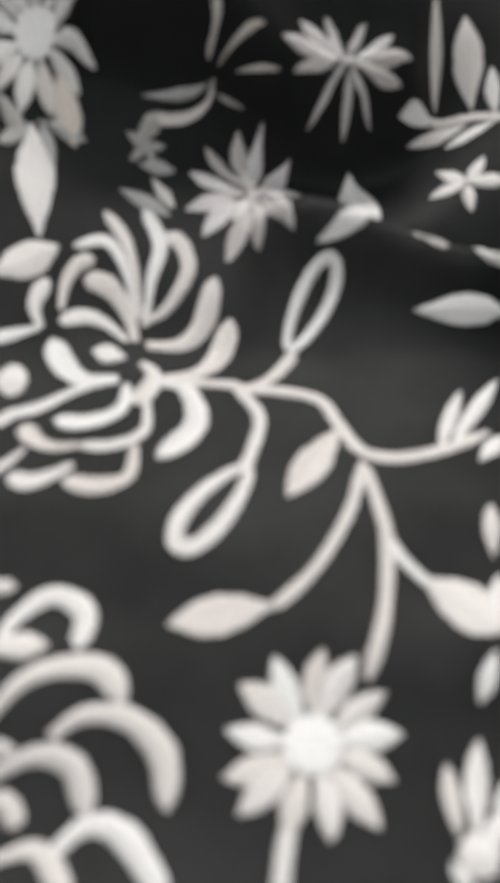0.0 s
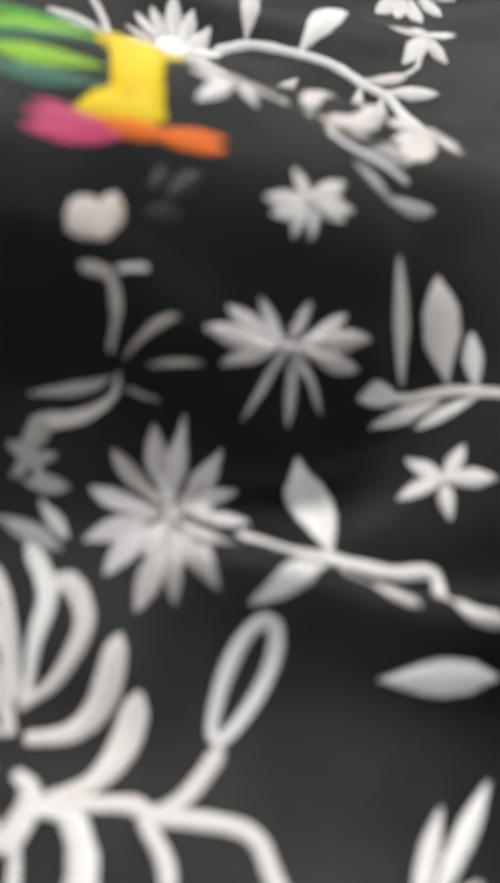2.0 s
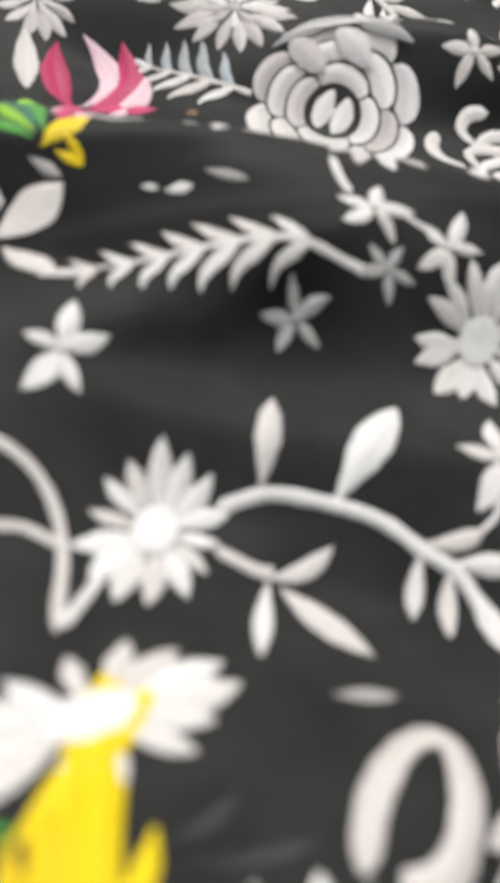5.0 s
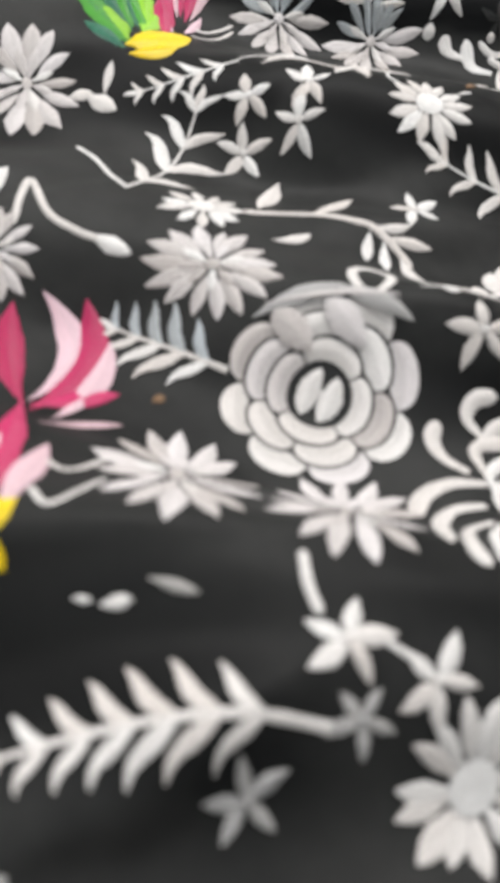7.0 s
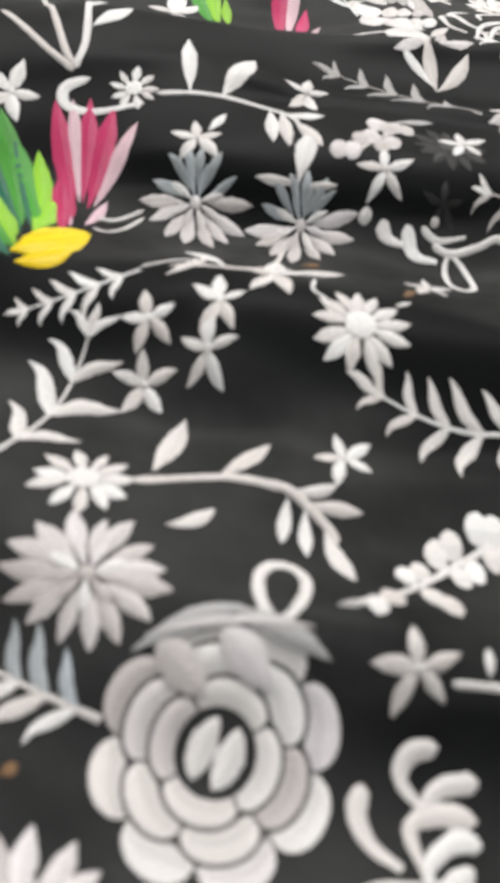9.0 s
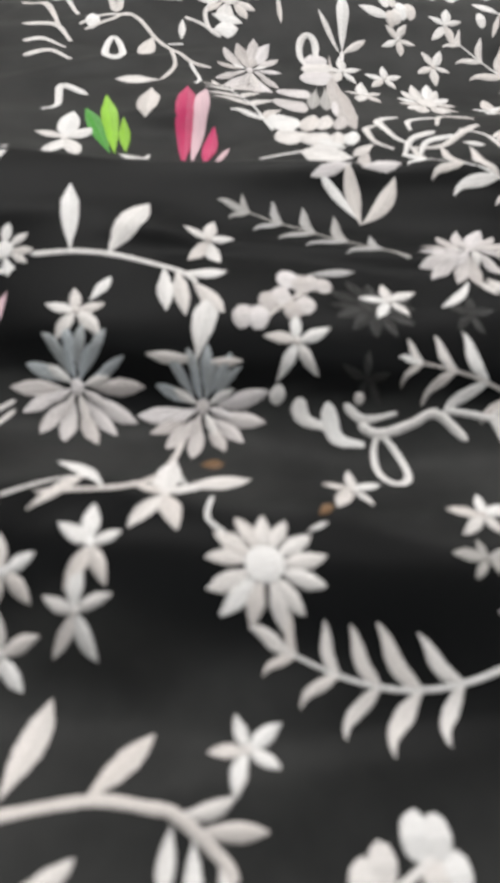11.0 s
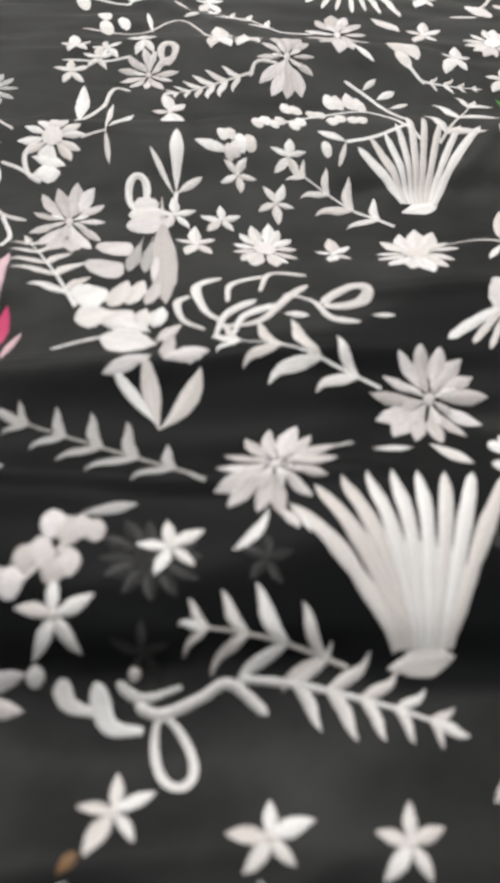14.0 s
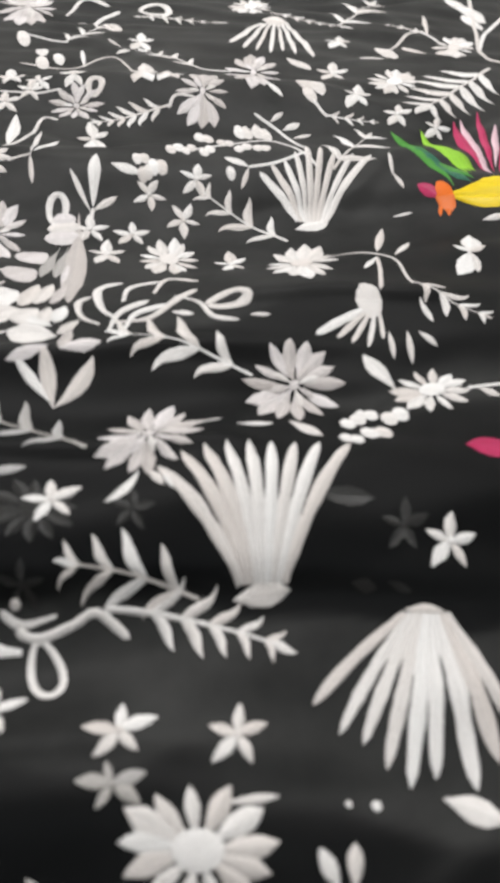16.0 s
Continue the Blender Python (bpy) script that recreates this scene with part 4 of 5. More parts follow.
petal(5.42, 65.93, 5.58, 63.95, 0.30, 0.0)
petal(5.85, 65.84, 6.20, 63.77, 0.28, 0.0)
petal(6.05, 65.74, 7.56, 65.81, 0.41, -0.08)
petal(6.38, 65.23, 7.43, 63.80, 0.37, 0.0)
star(6.90, 67.50, 0.97, 0.05, -0.02, 1.29, 80)
star(2.71, 63.84, 1.07, 0.01, -0.13, 1.08, 90)
begin("leaf", "")
petal(3.13, 64.31, 3.71, 65.39, 0.36, 0.0)
spray(13.89, 66.55, 7.98, 69.59, 5, 0.22, -0.03, width=0.17, lean=48, start=0.15, wide=0.28, mat=SILVER)
aster(16.09, 67.12, 2.00, 0.08, 0.48, 1.97, 17, 0)
begin("leaf", "")
petal(15.67, 65.42, 14.51, 64.09, 0.23, 0.1)
petal(16.03, 65.40, 16.46, 64.61, 0.42, 0.0)
petal(16.75, 64.42, 16.58, 65.37, 0.36, 0.0)
begin("blossom_twig", "cream rounded blossom petals in a row")
petal(7.67, 63.64, 8.39, 63.64, 1.31, 0.0, PEARL, full=0.5, blunt=0.5)
petal(8.16, 63.55, 8.88, 63.56, 1.30, 0.0, PEARL, full=0.5, blunt=0.5)
petal(8.51, 64.20, 9.18, 64.23, 1.33, 0.0, PEARL, full=0.5, blunt=0.5)
petal(8.91, 64.41, 9.60, 64.45, 1.34, 0.0, PEARL, full=0.5, blunt=0.5)
petal(9.29, 63.77, 9.97, 63.80, 1.31, 0.0, PEARL, full=0.5, blunt=0.5)
petal(9.69, 63.98, 10.37, 64.03, 1.32, 0.0, PEARL, full=0.5, blunt=0.5)
petal(9.15, 65.32, 9.90, 65.36, 1.37, 0.0, PEARL, full=0.5, blunt=0.5)
petal(9.59, 65.04, 10.33, 65.10, 1.36, 0.0, PEARL, full=0.5, blunt=0.5)
petal(9.99, 65.16, 10.61, 65.20, 1.37, 0.0, PEARL, full=0.5, blunt=0.5)
petal(10.38, 65.01, 11.00, 65.06, 1.36, 0.0, PEARL, full=0.5, blunt=0.5)
stem(0.14, 8.71, 63.44, 9.75, 64.45, 10.69, 65.44)
petal(10.25, 65.64, 11.88, 65.94, 0.30, 0.0, SILVER)
star(9.70, 62.57, 1.08, -0.01, 0.05, 1.10, 92)
star(12.80, 64.31, 1.00, 0.02, 0.12, 0.94, 100)
begin("curled_spray", "white curled petals with an open loop leaf")
curl(0.61, 10.70, 60.57, 10.02, 60.83, 9.75, 61.35)
curl(0.61, 11.90, 60.09, 11.03, 60.29, 10.70, 61.23)
curl(0.38, 12.96, 60.99, 11.90, 60.81, 11.25, 61.17)
stem(0.31, 11.72, 60.66, 12.40, 60.44, 13.44, 60.72, 14.23, 60.96, 15.20, 60.20)
loop(0.5, 12.40, 60.37, 12.89, 58.65, 0.15)
petal(8.90, 61.47, 9.40, 61.47, 1.26, 0.0, full=0.5, blunt=0.5)
petal(11.57, 61.29, 11.89, 61.30, 1.25, 0.0, full=0.5, blunt=0.5)
star(11.21, 58.13, 1.00, 0.02, 0.15, 1.10, 95)
star(14.85, 57.21, 1.11, 0.01, 0.22, 0.88, 95)
begin("bright_plume", "green, pink and yellow plume motif with a pale pink fringe")
petal(-2.95, 59.18, -4.79, 64.90, 0.19, 0.0, GREEN)
petal(-2.68, 59.25, -4.43, 64.41, 0.12, 0.0, TEAL)
petal(-2.42, 59.85, -3.21, 63.46, 0.22, 0.0, LIME)
petal(-2.50, 58.82, -2.23, 61.46, 0.34, 0.0, LIME)
petal(-2.90, 58.03, -4.52, 61.05, 0.27, 0.0, LIME)
petal(-2.86, 58.74, -5.37, 63.89, 0.13, 0.0, TEAL)
petal(-2.97, 57.89, -5.36, 61.22, 0.22, 0.0, GREEN)
petal(-3.01, 57.64, -4.82, 59.07, 0.29, 0.0, TEAL)
petal(-1.64, 59.30, -2.25, 62.75, 0.26, 0.0, PINK)
petal(-1.53, 60.80, -2.85, 65.53, 0.17, 0.0, PINK)
petal(-1.44, 61.49, -2.19, 65.65, 0.15, 0.0, ROSE)
petal(-1.32, 61.51, -1.52, 65.76, 0.17, 0.0, PINK)
petal(-1.10, 61.26, -0.59, 65.47, 0.20, 0.0, PINK)
petal(-0.91, 61.37, 0.37, 64.81, 0.16, 0.0, ROSE)
petal(-1.02, 60.14, -0.44, 61.69, 0.24, 0.0, ROSE)
petal(-1.45, 59.81, -1.97, 62.04, 0.12, 0.0, ROSE)
petal(-3.08, 57.83, -0.65, 59.42, 0.61, -0.05, YELLOW)
petal(-2.87, 57.41, -1.04, 58.03, 0.46, -0.06, YELLOW)
petal(-2.80, 58.46, -0.81, 59.60, 0.37, 0.0, YELLOW)
stem(0.16, -0.74, 60.90, -0.13, 60.86, 0.92, 61.51)
stem(0.16, -0.71, 60.06, -0.11, 60.01, 0.96, 61.22)
begin("bright_plume", "outer green plumes with teal edges")
petal(-3.15, 57.62, -6.65, 63.05, 0.17, -0.06, GREEN)
petal(-3.36, 57.64, -5.70, 61.65, 0.12, -0.08, TEAL)
petal(-2.22, 58.88, -5.31, 64.84, 0.15, -0.05, GREEN)
petal(-2.90, 59.42, -4.91, 63.94, 0.07, 0.0, TEAL)
petal(-2.95, 58.61, -4.36, 60.98, 0.30, 0.0, LIME)
begin("flowering_twig", "white twig with a curled loop")
curl(0.56, 0.50, 65.77, -1.27, 65.21, -2.40, 65.36, -2.55, 66.09, -1.64, 66.60)
daisy(0.08, 66.34, 1.03, 0.17, -0.11, 0.98, 9, 0)
begin("stem", "")
stem(0.27, -5.06, 74.40, -2.94, 68.19, -2.22, 66.90)
stem(0.27, -5.72, 70.21, -3.78, 67.95, -2.32, 66.79)
stem(0.29, -2.22, 66.90, -2.01, 68.66, -2.62, 73.51)
petal(-1.85, 69.06, -0.43, 70.85, 0.37, 0.0)
petal(-2.19, 70.50, -1.08, 73.33, 0.27, 0.0)
star(0.94, 74.65, 1.26, 0.53, -0.19, 2.16, 80)
star(-4.53, 65.69, 1.15, 0.19, -0.28, 1.41, 60)

# the pressed pleats with the fans
spray(14.53, 61.03, 19.76, 59.41, 5, 0.23, 0.05, width=0.24, lean=48, start=0.25, wide=0.28)
spray(17.45, 61.07, 13.43, 62.11, 4, 0.34, -0.03, width=0.15, lean=46, start=0.15, wide=0.28)
star(18.22, 56.80, 0.97, -0.07, 0.28, 0.98, 90)
star(14.65, 55.73, 1.05, -0.10, 0.00, 0.70, 100, mat=SILVER)
daisy(16.87, 54.02, 2.29, -0.24, 0.13, 1.60, 13, 10)
begin("leaf", "")
petal(17.70, 55.04, 19.23, 55.11, 0.18, 0.0)
petal(20.55, 52.77, 20.12, 53.74, 0.47, 0.0)
petal(20.95, 52.72, 21.12, 53.76, 0.49, 0.0)
petal(23.99, 54.63, 25.66, 53.80, 0.48, 0.0)
petal(21.83, 54.64, 22.12, 54.60, 0.92, 0.0, full=0.5, blunt=0.5)
petal(21.09, 54.75, 21.27, 54.73, 0.92, 0.0, full=0.5, blunt=0.5)
begin("fan_flower", "large white fan-shaped flower with long lined petals")
petal(18.54, 60.97, 20.44, 61.09, 0.53, 0.0)
blade(18.83, 61.33, 16.29, 65.54, 0.15, -0.03)
blade(19.01, 61.33, 17.17, 66.19, 0.14, -0.022)
blade(19.18, 61.32, 18.00, 66.45, 0.14, -0.015)
blade(19.35, 61.31, 18.82, 66.57, 0.13, -0.007)
blade(19.53, 61.31, 19.66, 66.65, 0.13, 0.0)
blade(19.70, 61.30, 20.52, 66.66, 0.13, 0.007)
blade(19.87, 61.29, 21.43, 66.67, 0.12, 0.015)
blade(20.06, 61.28, 22.34, 66.61, 0.12, 0.022)
blade(20.23, 61.28, 23.48, 66.47, 0.12, 0.03)
begin("fan_flower", "large white fan-shaped flower hanging with long lined petals")
petal(24.12, 60.13, 25.42, 59.95, 0.33, 0.0)
blade(24.10, 59.98, 20.62, 57.50, 0.14, -0.03)
blade(24.27, 59.97, 21.28, 56.60, 0.13, -0.022)
blade(24.44, 59.95, 21.94, 56.25, 0.14, -0.015)
blade(24.61, 59.94, 22.51, 55.53, 0.14, -0.007)
blade(24.78, 59.92, 23.12, 54.99, 0.15, 0.0)
blade(24.95, 59.90, 23.94, 55.15, 0.16, 0.007)
blade(25.12, 59.89, 25.08, 54.72, 0.17, 0.015)
blade(25.29, 59.87, 25.99, 55.37, 0.19, 0.022)
blade(25.46, 59.86, 26.58, 56.44, 0.19, 0.03)
star(26.02, 62.00, 1.00, -0.06, 0.35, 1.12, 90)
begin("bright_plume", "pink plume tip")
petal(30.50, 65.87, 28.08, 66.33, 0.55, 0.0, PINK)

# the far left branch and plume
begin("bright_plume", "crimson, pale pink and lime plume tips")
petal(3.09, 73.44, 2.27, 78.49, 0.14, 0.0, LIME)
petal(3.51, 73.60, 3.23, 76.11, 0.18, 0.0, LIME)
petal(2.90, 73.43, 1.49, 77.34, 0.15, 0.0, GREEN)
petal(5.86, 72.31, 5.86, 79.53, 0.12, 0.0, PINK)
petal(6.19, 72.50, 6.71, 79.39, 0.10, 0.0, ROSE)
petal(6.68, 72.29, 7.09, 75.53, 0.18, 0.0, PINK)
petal(7.08, 72.29, 7.71, 74.06, 0.14, 0.0, ROSE)
petal(3.25, 73.44, 4.85, 72.20, 0.38, 0.0)
petal(4.10, 72.26, 4.50, 73.49, 0.20, 0.0)
begin("flowering_branch", "white branch with open and solid leaves")
stem(0.23, 0.59, 84.92, 1.74, 86.06, 2.44, 86.83, 3.16, 86.35, 4.07, 84.87, 5.19, 83.71, 5.87, 83.06, 6.95, 82.76)
stem(0.20, 5.87, 83.06, 6.37, 81.50, 6.20, 80.09)
stem(0.20, 4.92, 83.89, 5.16, 82.41, 4.58, 80.38)
loop(0.30, 2.05, 84.56, 2.31, 81.84, 0.15)
petal(3.99, 84.95, 3.49, 82.82, 0.44, 0.0)
petal(4.59, 80.26, 2.53, 80.09, 0.57, 0.0)
petal(4.25, 79.11, 4.16, 75.94, 0.38, 0.0)
stem(0.16, 4.75, 84.44, 5.52, 84.63)
begin("leaf", "")
petal(1.89, 92.52, 0.47, 95.26, 0.24, 0.0)
petal(2.05, 92.36, 0.81, 90.46, 0.41, 0.0)
petal(2.05, 92.36, 3.61, 90.39, 0.31, 0.0)
stem(0.18, -0.49, 92.68, 1.99, 92.88, 3.94, 91.82)
loop(0.15, 1.61, 90.21, 2.00, 87.20, 0.13)
spray(9.59, 75.40, 7.24, 80.98, 5, 0.26, 0, width=0.16, lean=55, start=0.15, wide=0.28)
aster(8.83, 82.65, 1.71, 0.18, -0.02, 2.99, 16, 0)
daisy(7.82, 88.43, 1.62, 0.10, -0.05, 1.92, 12, 0)
begin("flowering_twig", "white twig with curled stem and leaves")
petal(8.99, 90.35, 8.97, 95.72, 0.16, 0.0)
stem(0.25, 8.79, 89.87, 9.83, 92.08, 10.65, 95.20, 11.57, 94.87)
stem(0.17, 9.17, 88.36, 10.42, 88.98)
petal(10.37, 88.98, 10.62, 93.55, 0.07, 0.0)
petal(10.52, 89.36, 11.75, 91.71, 0.19, 0.0)
petal(10.37, 88.86, 10.55, 86.78, 0.14, 0.0)
stem(0.24, 6.99, 88.18, 6.58, 87.18, 6.79, 85.96, 7.39, 85.41)
petal(6.89, 87.11, 8.51, 86.55, 0.54, 0.0)
petal(7.00, 85.90, 8.30, 86.10, 0.91, 0.0)
stem(0.22, 7.23, 85.62, 6.29, 86.31, 5.52, 86.68)
petal(5.42, 86.51, 5.41, 85.00, 0.27, 0.0)
aster(3.91, 94.81, 1.47, 0.15, -0.17, 2.07, 11, 0, mat=SILVER)
begin("stem", "")
stem(0.17, 4.15, 93.67, 4.83, 90.97, 5.89, 89.01)
stem(0.14, 3.89, 88.18, 5.38, 88.11)
begin("chrysanthemum", "white chrysanthemum of curled petals")
curl(0.50, -0.60, 84.84, -1.51, 87.26, -3.05, 87.98)
curl(0.52, 0.12, 86.62, -1.14, 88.59, -2.50, 88.95)
curl(0.48, 0.07, 83.80, -0.93, 85.26, -2.56, 85.29)
curl(0.46, 0.37, 81.57, -0.78, 82.48, -1.96, 81.87)
curl(0.41, -0.08, 82.95, -1.26, 83.89, -2.24, 83.48)
petal(0.52, 85.91, 1.27, 85.99, 2.20, 0.0, full=0.5, blunt=0.5)
stem(0.22, 0.28, 85.35, 1.37, 86.65, 2.82, 86.71)
curl(0.47, -0.42, 77.12, 0.20, 77.63, 0.20, 79.23, 1.46, 78.50)

# the rose half turned over the fold
begin("peony", "white rose half turned over a fold with overlapping petals")
petal(13.03, 84.97, 12.95, 74.91, 0.13, 0.0, PEARL, full=0.6)
petal(11.36, 82.56, 13.17, 83.15, 0.70, 0.0, PEARL, full=0.5, blunt=0.5)
petal(11.47, 83.35, 13.11, 83.92, 0.72, 0.0, full=0.5, blunt=0.5)
petal(11.70, 84.21, 12.88, 84.56, 0.88, 0.0, PEARL, full=0.5, blunt=0.5)
petal(10.95, 74.85, 9.60, 74.53, 1.20, 0.0, full=0.6, blunt=0.55)
petal(10.73, 76.54, 9.46, 75.79, 1.20, 0.0, full=0.6, blunt=0.55)
petal(11.26, 78.95, 9.98, 77.98, 1.20, 0.0, PEARL, full=0.6, blunt=0.55)
petal(11.56, 81.20, 10.37, 80.07, 1.13, 0.0, PEARL, full=0.6, blunt=0.55)
petal(11.74, 74.61, 10.66, 73.90, 1.20, 0.0, full=0.6, blunt=0.55)
petal(11.50, 77.33, 10.96, 75.14, 0.45, 0.0, full=0.6, blunt=0.55)
petal(12.12, 77.36, 11.56, 75.19, 0.42, 0.0, full=0.6, blunt=0.55)
petal(12.15, 82.03, 11.50, 78.17, 0.17, 0.0, SILVER, full=0.7)
petal(12.56, 82.08, 12.16, 78.13, 0.16, 0.0, SILVER, full=0.7)
petal(12.89, 81.11, 12.54, 77.08, 0.14, 0.0, PEARL, full=0.6)
petal(12.93, 77.69, 12.24, 75.01, 0.25, 0.0, PEARL, full=0.6, blunt=0.6)
petal(12.85, 74.67, 12.46, 73.46, 0.64, 0.0, full=0.6, blunt=0.6)
petal(12.20, 74.69, 11.84, 73.32, 0.63, 0.0, full=0.6, blunt=0.6)
petal(12.60, 72.63, 10.54, 73.28, 0.73, 0.04)
petal(12.38, 71.72, 10.73, 71.13, 0.37, 0.0, PEARL)
petal(12.37, 73.27, 11.20, 73.98, 0.61, 0.0)
petal(12.76, 71.58, 14.38, 72.03, 0.59, 0.06, PEARL)
petal(13.18, 73.27, 12.76, 71.58, 0.34, 0.0, PEARL)
petal(13.49, 73.54, 12.57, 72.75, 0.46, 0.0)
stem(0.14, 10.54, 73.22, 9.74, 73.10, 8.89, 72.86)
begin("bud", "grey-white folded bud with an open loop")
loop(0.38, 11.83, 83.91, 11.95, 86.13, 0.17)
begin("leaf", "white leaves in a trio")
petal(12.56, 69.09, 12.15, 71.73, 0.25, 0.0)
petal(12.56, 69.13, 14.05, 71.38, 0.28, -0.08)
petal(12.48, 69.37, 11.06, 71.30, 0.20, 0.0)
begin("curled_spray", "white chrysanthemum of curled petals seen low")
curl(0.49, 14.92, 73.68, 14.34, 74.44, 14.19, 76.48, 15.20, 77.39)
curl(0.41, 15.26, 74.97, 15.61, 76.64, 17.07, 77.43)
curl(0.42, 16.61, 75.84, 17.35, 77.73, 18.75, 77.27)
curl(0.42, 14.63, 72.79, 15.16, 74.10, 16.37, 75.13)
curl(0.42, 15.30, 72.94, 15.83, 74.02, 17.21, 74.81)
curl(0.43, 14.91, 73.36, 16.40, 73.74, 17.68, 75.35, 18.59, 76.30)
curl(0.35, 17.49, 75.57, 18.52, 75.02, 19.06, 73.93, 20.20, 73.74)
loop(0.47, 18.97, 74.75, 20.72, 75.49, 0.26)
curl(0.39, 14.29, 73.25, 13.53, 73.79, 13.39, 74.98, 13.90, 75.61)
curl(0.32, 14.21, 75.70, 14.44, 76.98, 15.28, 77.27)
petal(17.30, 74.17, 18.25, 74.04, 0.46, 0.0)
petal(20.71, 74.12, 21.65, 74.19, 0.29, 0.0)
spray(20.43, 70.83, 15.17, 72.66, 4, 0.34, -0.03, width=0.17, lean=48, start=0.15, wide=0.28)
aster(22.16, 70.47, 2.11, -0.04, 0.54, 2.20, 17, 0)
begin("leaf", "")
petal(19.39, 67.82, 20.87, 68.07, 0.23, 0.0)
petal(21.55, 68.32, 22.62, 67.12, 0.47, 0.0)
stem(0.11, 17.74, 67.86, 18.86, 68.24)

# the far field of small flowers
begin("blossom_twig", "white rounded blossom petals")
petal(23.58, 68.10, 24.24, 68.08, 1.31, 0.0, full=0.5, blunt=0.5)
petal(24.08, 68.42, 24.75, 68.38, 1.32, 0.0, full=0.5, blunt=0.5)
petal(23.20, 66.93, 23.78, 66.92, 1.28, 0.0, full=0.5, blunt=0.5)
petal(23.56, 66.80, 24.16, 66.79, 1.28, 0.0, full=0.5, blunt=0.5)
petal(24.18, 67.32, 24.94, 67.29, 1.29, 0.0, full=0.5, blunt=0.5)
petal(24.72, 67.35, 25.49, 67.32, 1.29, 0.0, full=0.5, blunt=0.5)
petal(25.36, 68.36, 26.05, 68.32, 1.32, 0.0, full=0.5, blunt=0.5)
petal(25.88, 68.57, 26.57, 68.54, 1.32, 0.0, full=0.5, blunt=0.5)
petal(24.39, 68.73, 24.94, 68.69, 1.32, 0.0, full=0.5, blunt=0.5)
petal(24.77, 68.68, 25.33, 68.64, 1.32, 0.0, full=0.5, blunt=0.5)
begin("leaf", "")
petal(26.49, 70.15, 25.45, 72.03, 0.45, 0.0)
daisy(28.02, 69.96, 1.83, -0.08, 0.43, 1.37, 12, 0)
begin("stem", "")
stem(0.20, 29.56, 69.97, 31.58, 70.16)
petal(30.10, 69.92, 30.85, 69.36, 0.52, 0.0)
begin("bell_flower", "white bell flower with a spreading skirt")
petal(25.83, 75.37, 27.11, 75.33, 1.62, 0.0, full=0.5, blunt=0.5)
blade(26.08, 74.80, 23.54, 73.12, 0.24, -0.03)
blade(26.26, 74.81, 24.47, 72.92, 0.19, -0.015)
blade(26.45, 74.80, 25.07, 72.62, 0.16, 0.0)
blade(26.63, 74.81, 25.77, 72.39, 0.15, 0.015)
blade(26.81, 74.81, 26.57, 72.89, 0.17, 0.03)
stem(0.23, 27.12, 75.92, 27.93, 78.39, 28.26, 80.13)
petal(26.96, 73.43, 26.83, 71.80, 0.18, 0.0)
petal(27.80, 73.42, 27.64, 71.57, 0.18, 0.0)
petal(28.31, 73.34, 29.00, 72.47, 0.35, 0.0)
spray(28.98, 77.04, 31.82, 74.40, 4, 0.36, -0.02, width=0.18, lean=50, start=0.15, wide=0.28)
begin("stem", "")
stem(0.18, 25.76, 80.64, 28.16, 80.58, 29.19, 79.57, 28.96, 76.60)
petal(28.46, 80.78, 29.72, 83.93, 0.15, 0.0)
petal(29.31, 80.38, 30.79, 82.26, 0.18, 0.0)
petal(28.26, 80.13, 27.16, 78.70, 0.19, 0.0)
petal(28.99, 75.55, 29.20, 73.94, 0.23, 0.0)
daisy(24.24, 79.83, 1.84, -0.14, 0.60, 2.83, 13, 0)
daisy(17.61, 81.19, 1.68, 0.13, 0.14, 2.34, 13, 0)
star(20.80, 80.92, 1.00, 0.01, 0.21, 1.58, 100)
star(18.59, 84.87, 0.99, 0.05, 0.09, 1.43, 60)
star(19.48, 87.63, 1.03, 0.06, 0.11, 1.36, 80)
star(13.68, 92.59, 1.06, 0.13, -0.04, 2.23, 100)
star(16.81, 86.54, 1.05, 0.05, 0.04, 1.16, 60)
star(14.49, 81.33, 1.06, 0.08, -0.01, 1.61, 90)
star(15.80, 83.54, 1.07, 0.06, 0.02, 1.04, 90)
star(13.61, 83.68, 1.04, 0.05, -0.02, 1.20, 90)
begin("leaf", "")
petal(13.75, 85.39, 13.93, 89.50, 0.18, 0.0)
petal(13.75, 85.23, 15.04, 86.28, 0.32, 0.0)
petal(13.60, 85.23, 12.53, 87.78, 0.12, 0.0)
stem(0.23, 13.75, 85.39, 13.50, 83.48)
begin("fan_flower", "white fan-shaped flower with long petals")
petal(24.78, 84.12, 26.73, 84.61, 0.65, 0.0)
blade(25.05, 84.80, 23.21, 88.30, 0.20, -0.03)
blade(25.24, 84.78, 23.97, 88.97, 0.15, -0.022)
blade(25.43, 84.77, 24.79, 89.39, 0.12, -0.015)
blade(25.62, 84.75, 25.58, 90.26, 0.10, -0.007)
blade(25.81, 84.73, 26.51, 91.48, 0.09, 0.0)
blade(26.00, 84.72, 27.39, 91.21, 0.09, 0.007)
blade(26.20, 84.71, 28.24, 90.69, 0.09, 0.015)
blade(26.39, 84.71, 29.28, 90.39, 0.09, 0.022)
blade(26.58, 84.71, 30.44, 90.35, 0.11, 0.03)
spray(24.19, 83.04, 19.93, 86.68, 4, 0.3, 0, width=0.19, lean=50, start=0.15, wide=0.28)
spray(27.72, 88.73, 31.14, 93.87, 3, 0.4, 0, width=0.18, lean=50, start=0.15, wide=0.28)
begin("blossom_twig", "white rounded blossom petals along a twig")
stem(0.21, 19.11, 90.59, 21.61, 91.90, 24.56, 92.84, 26.11, 89.96, 26.69, 88.70)
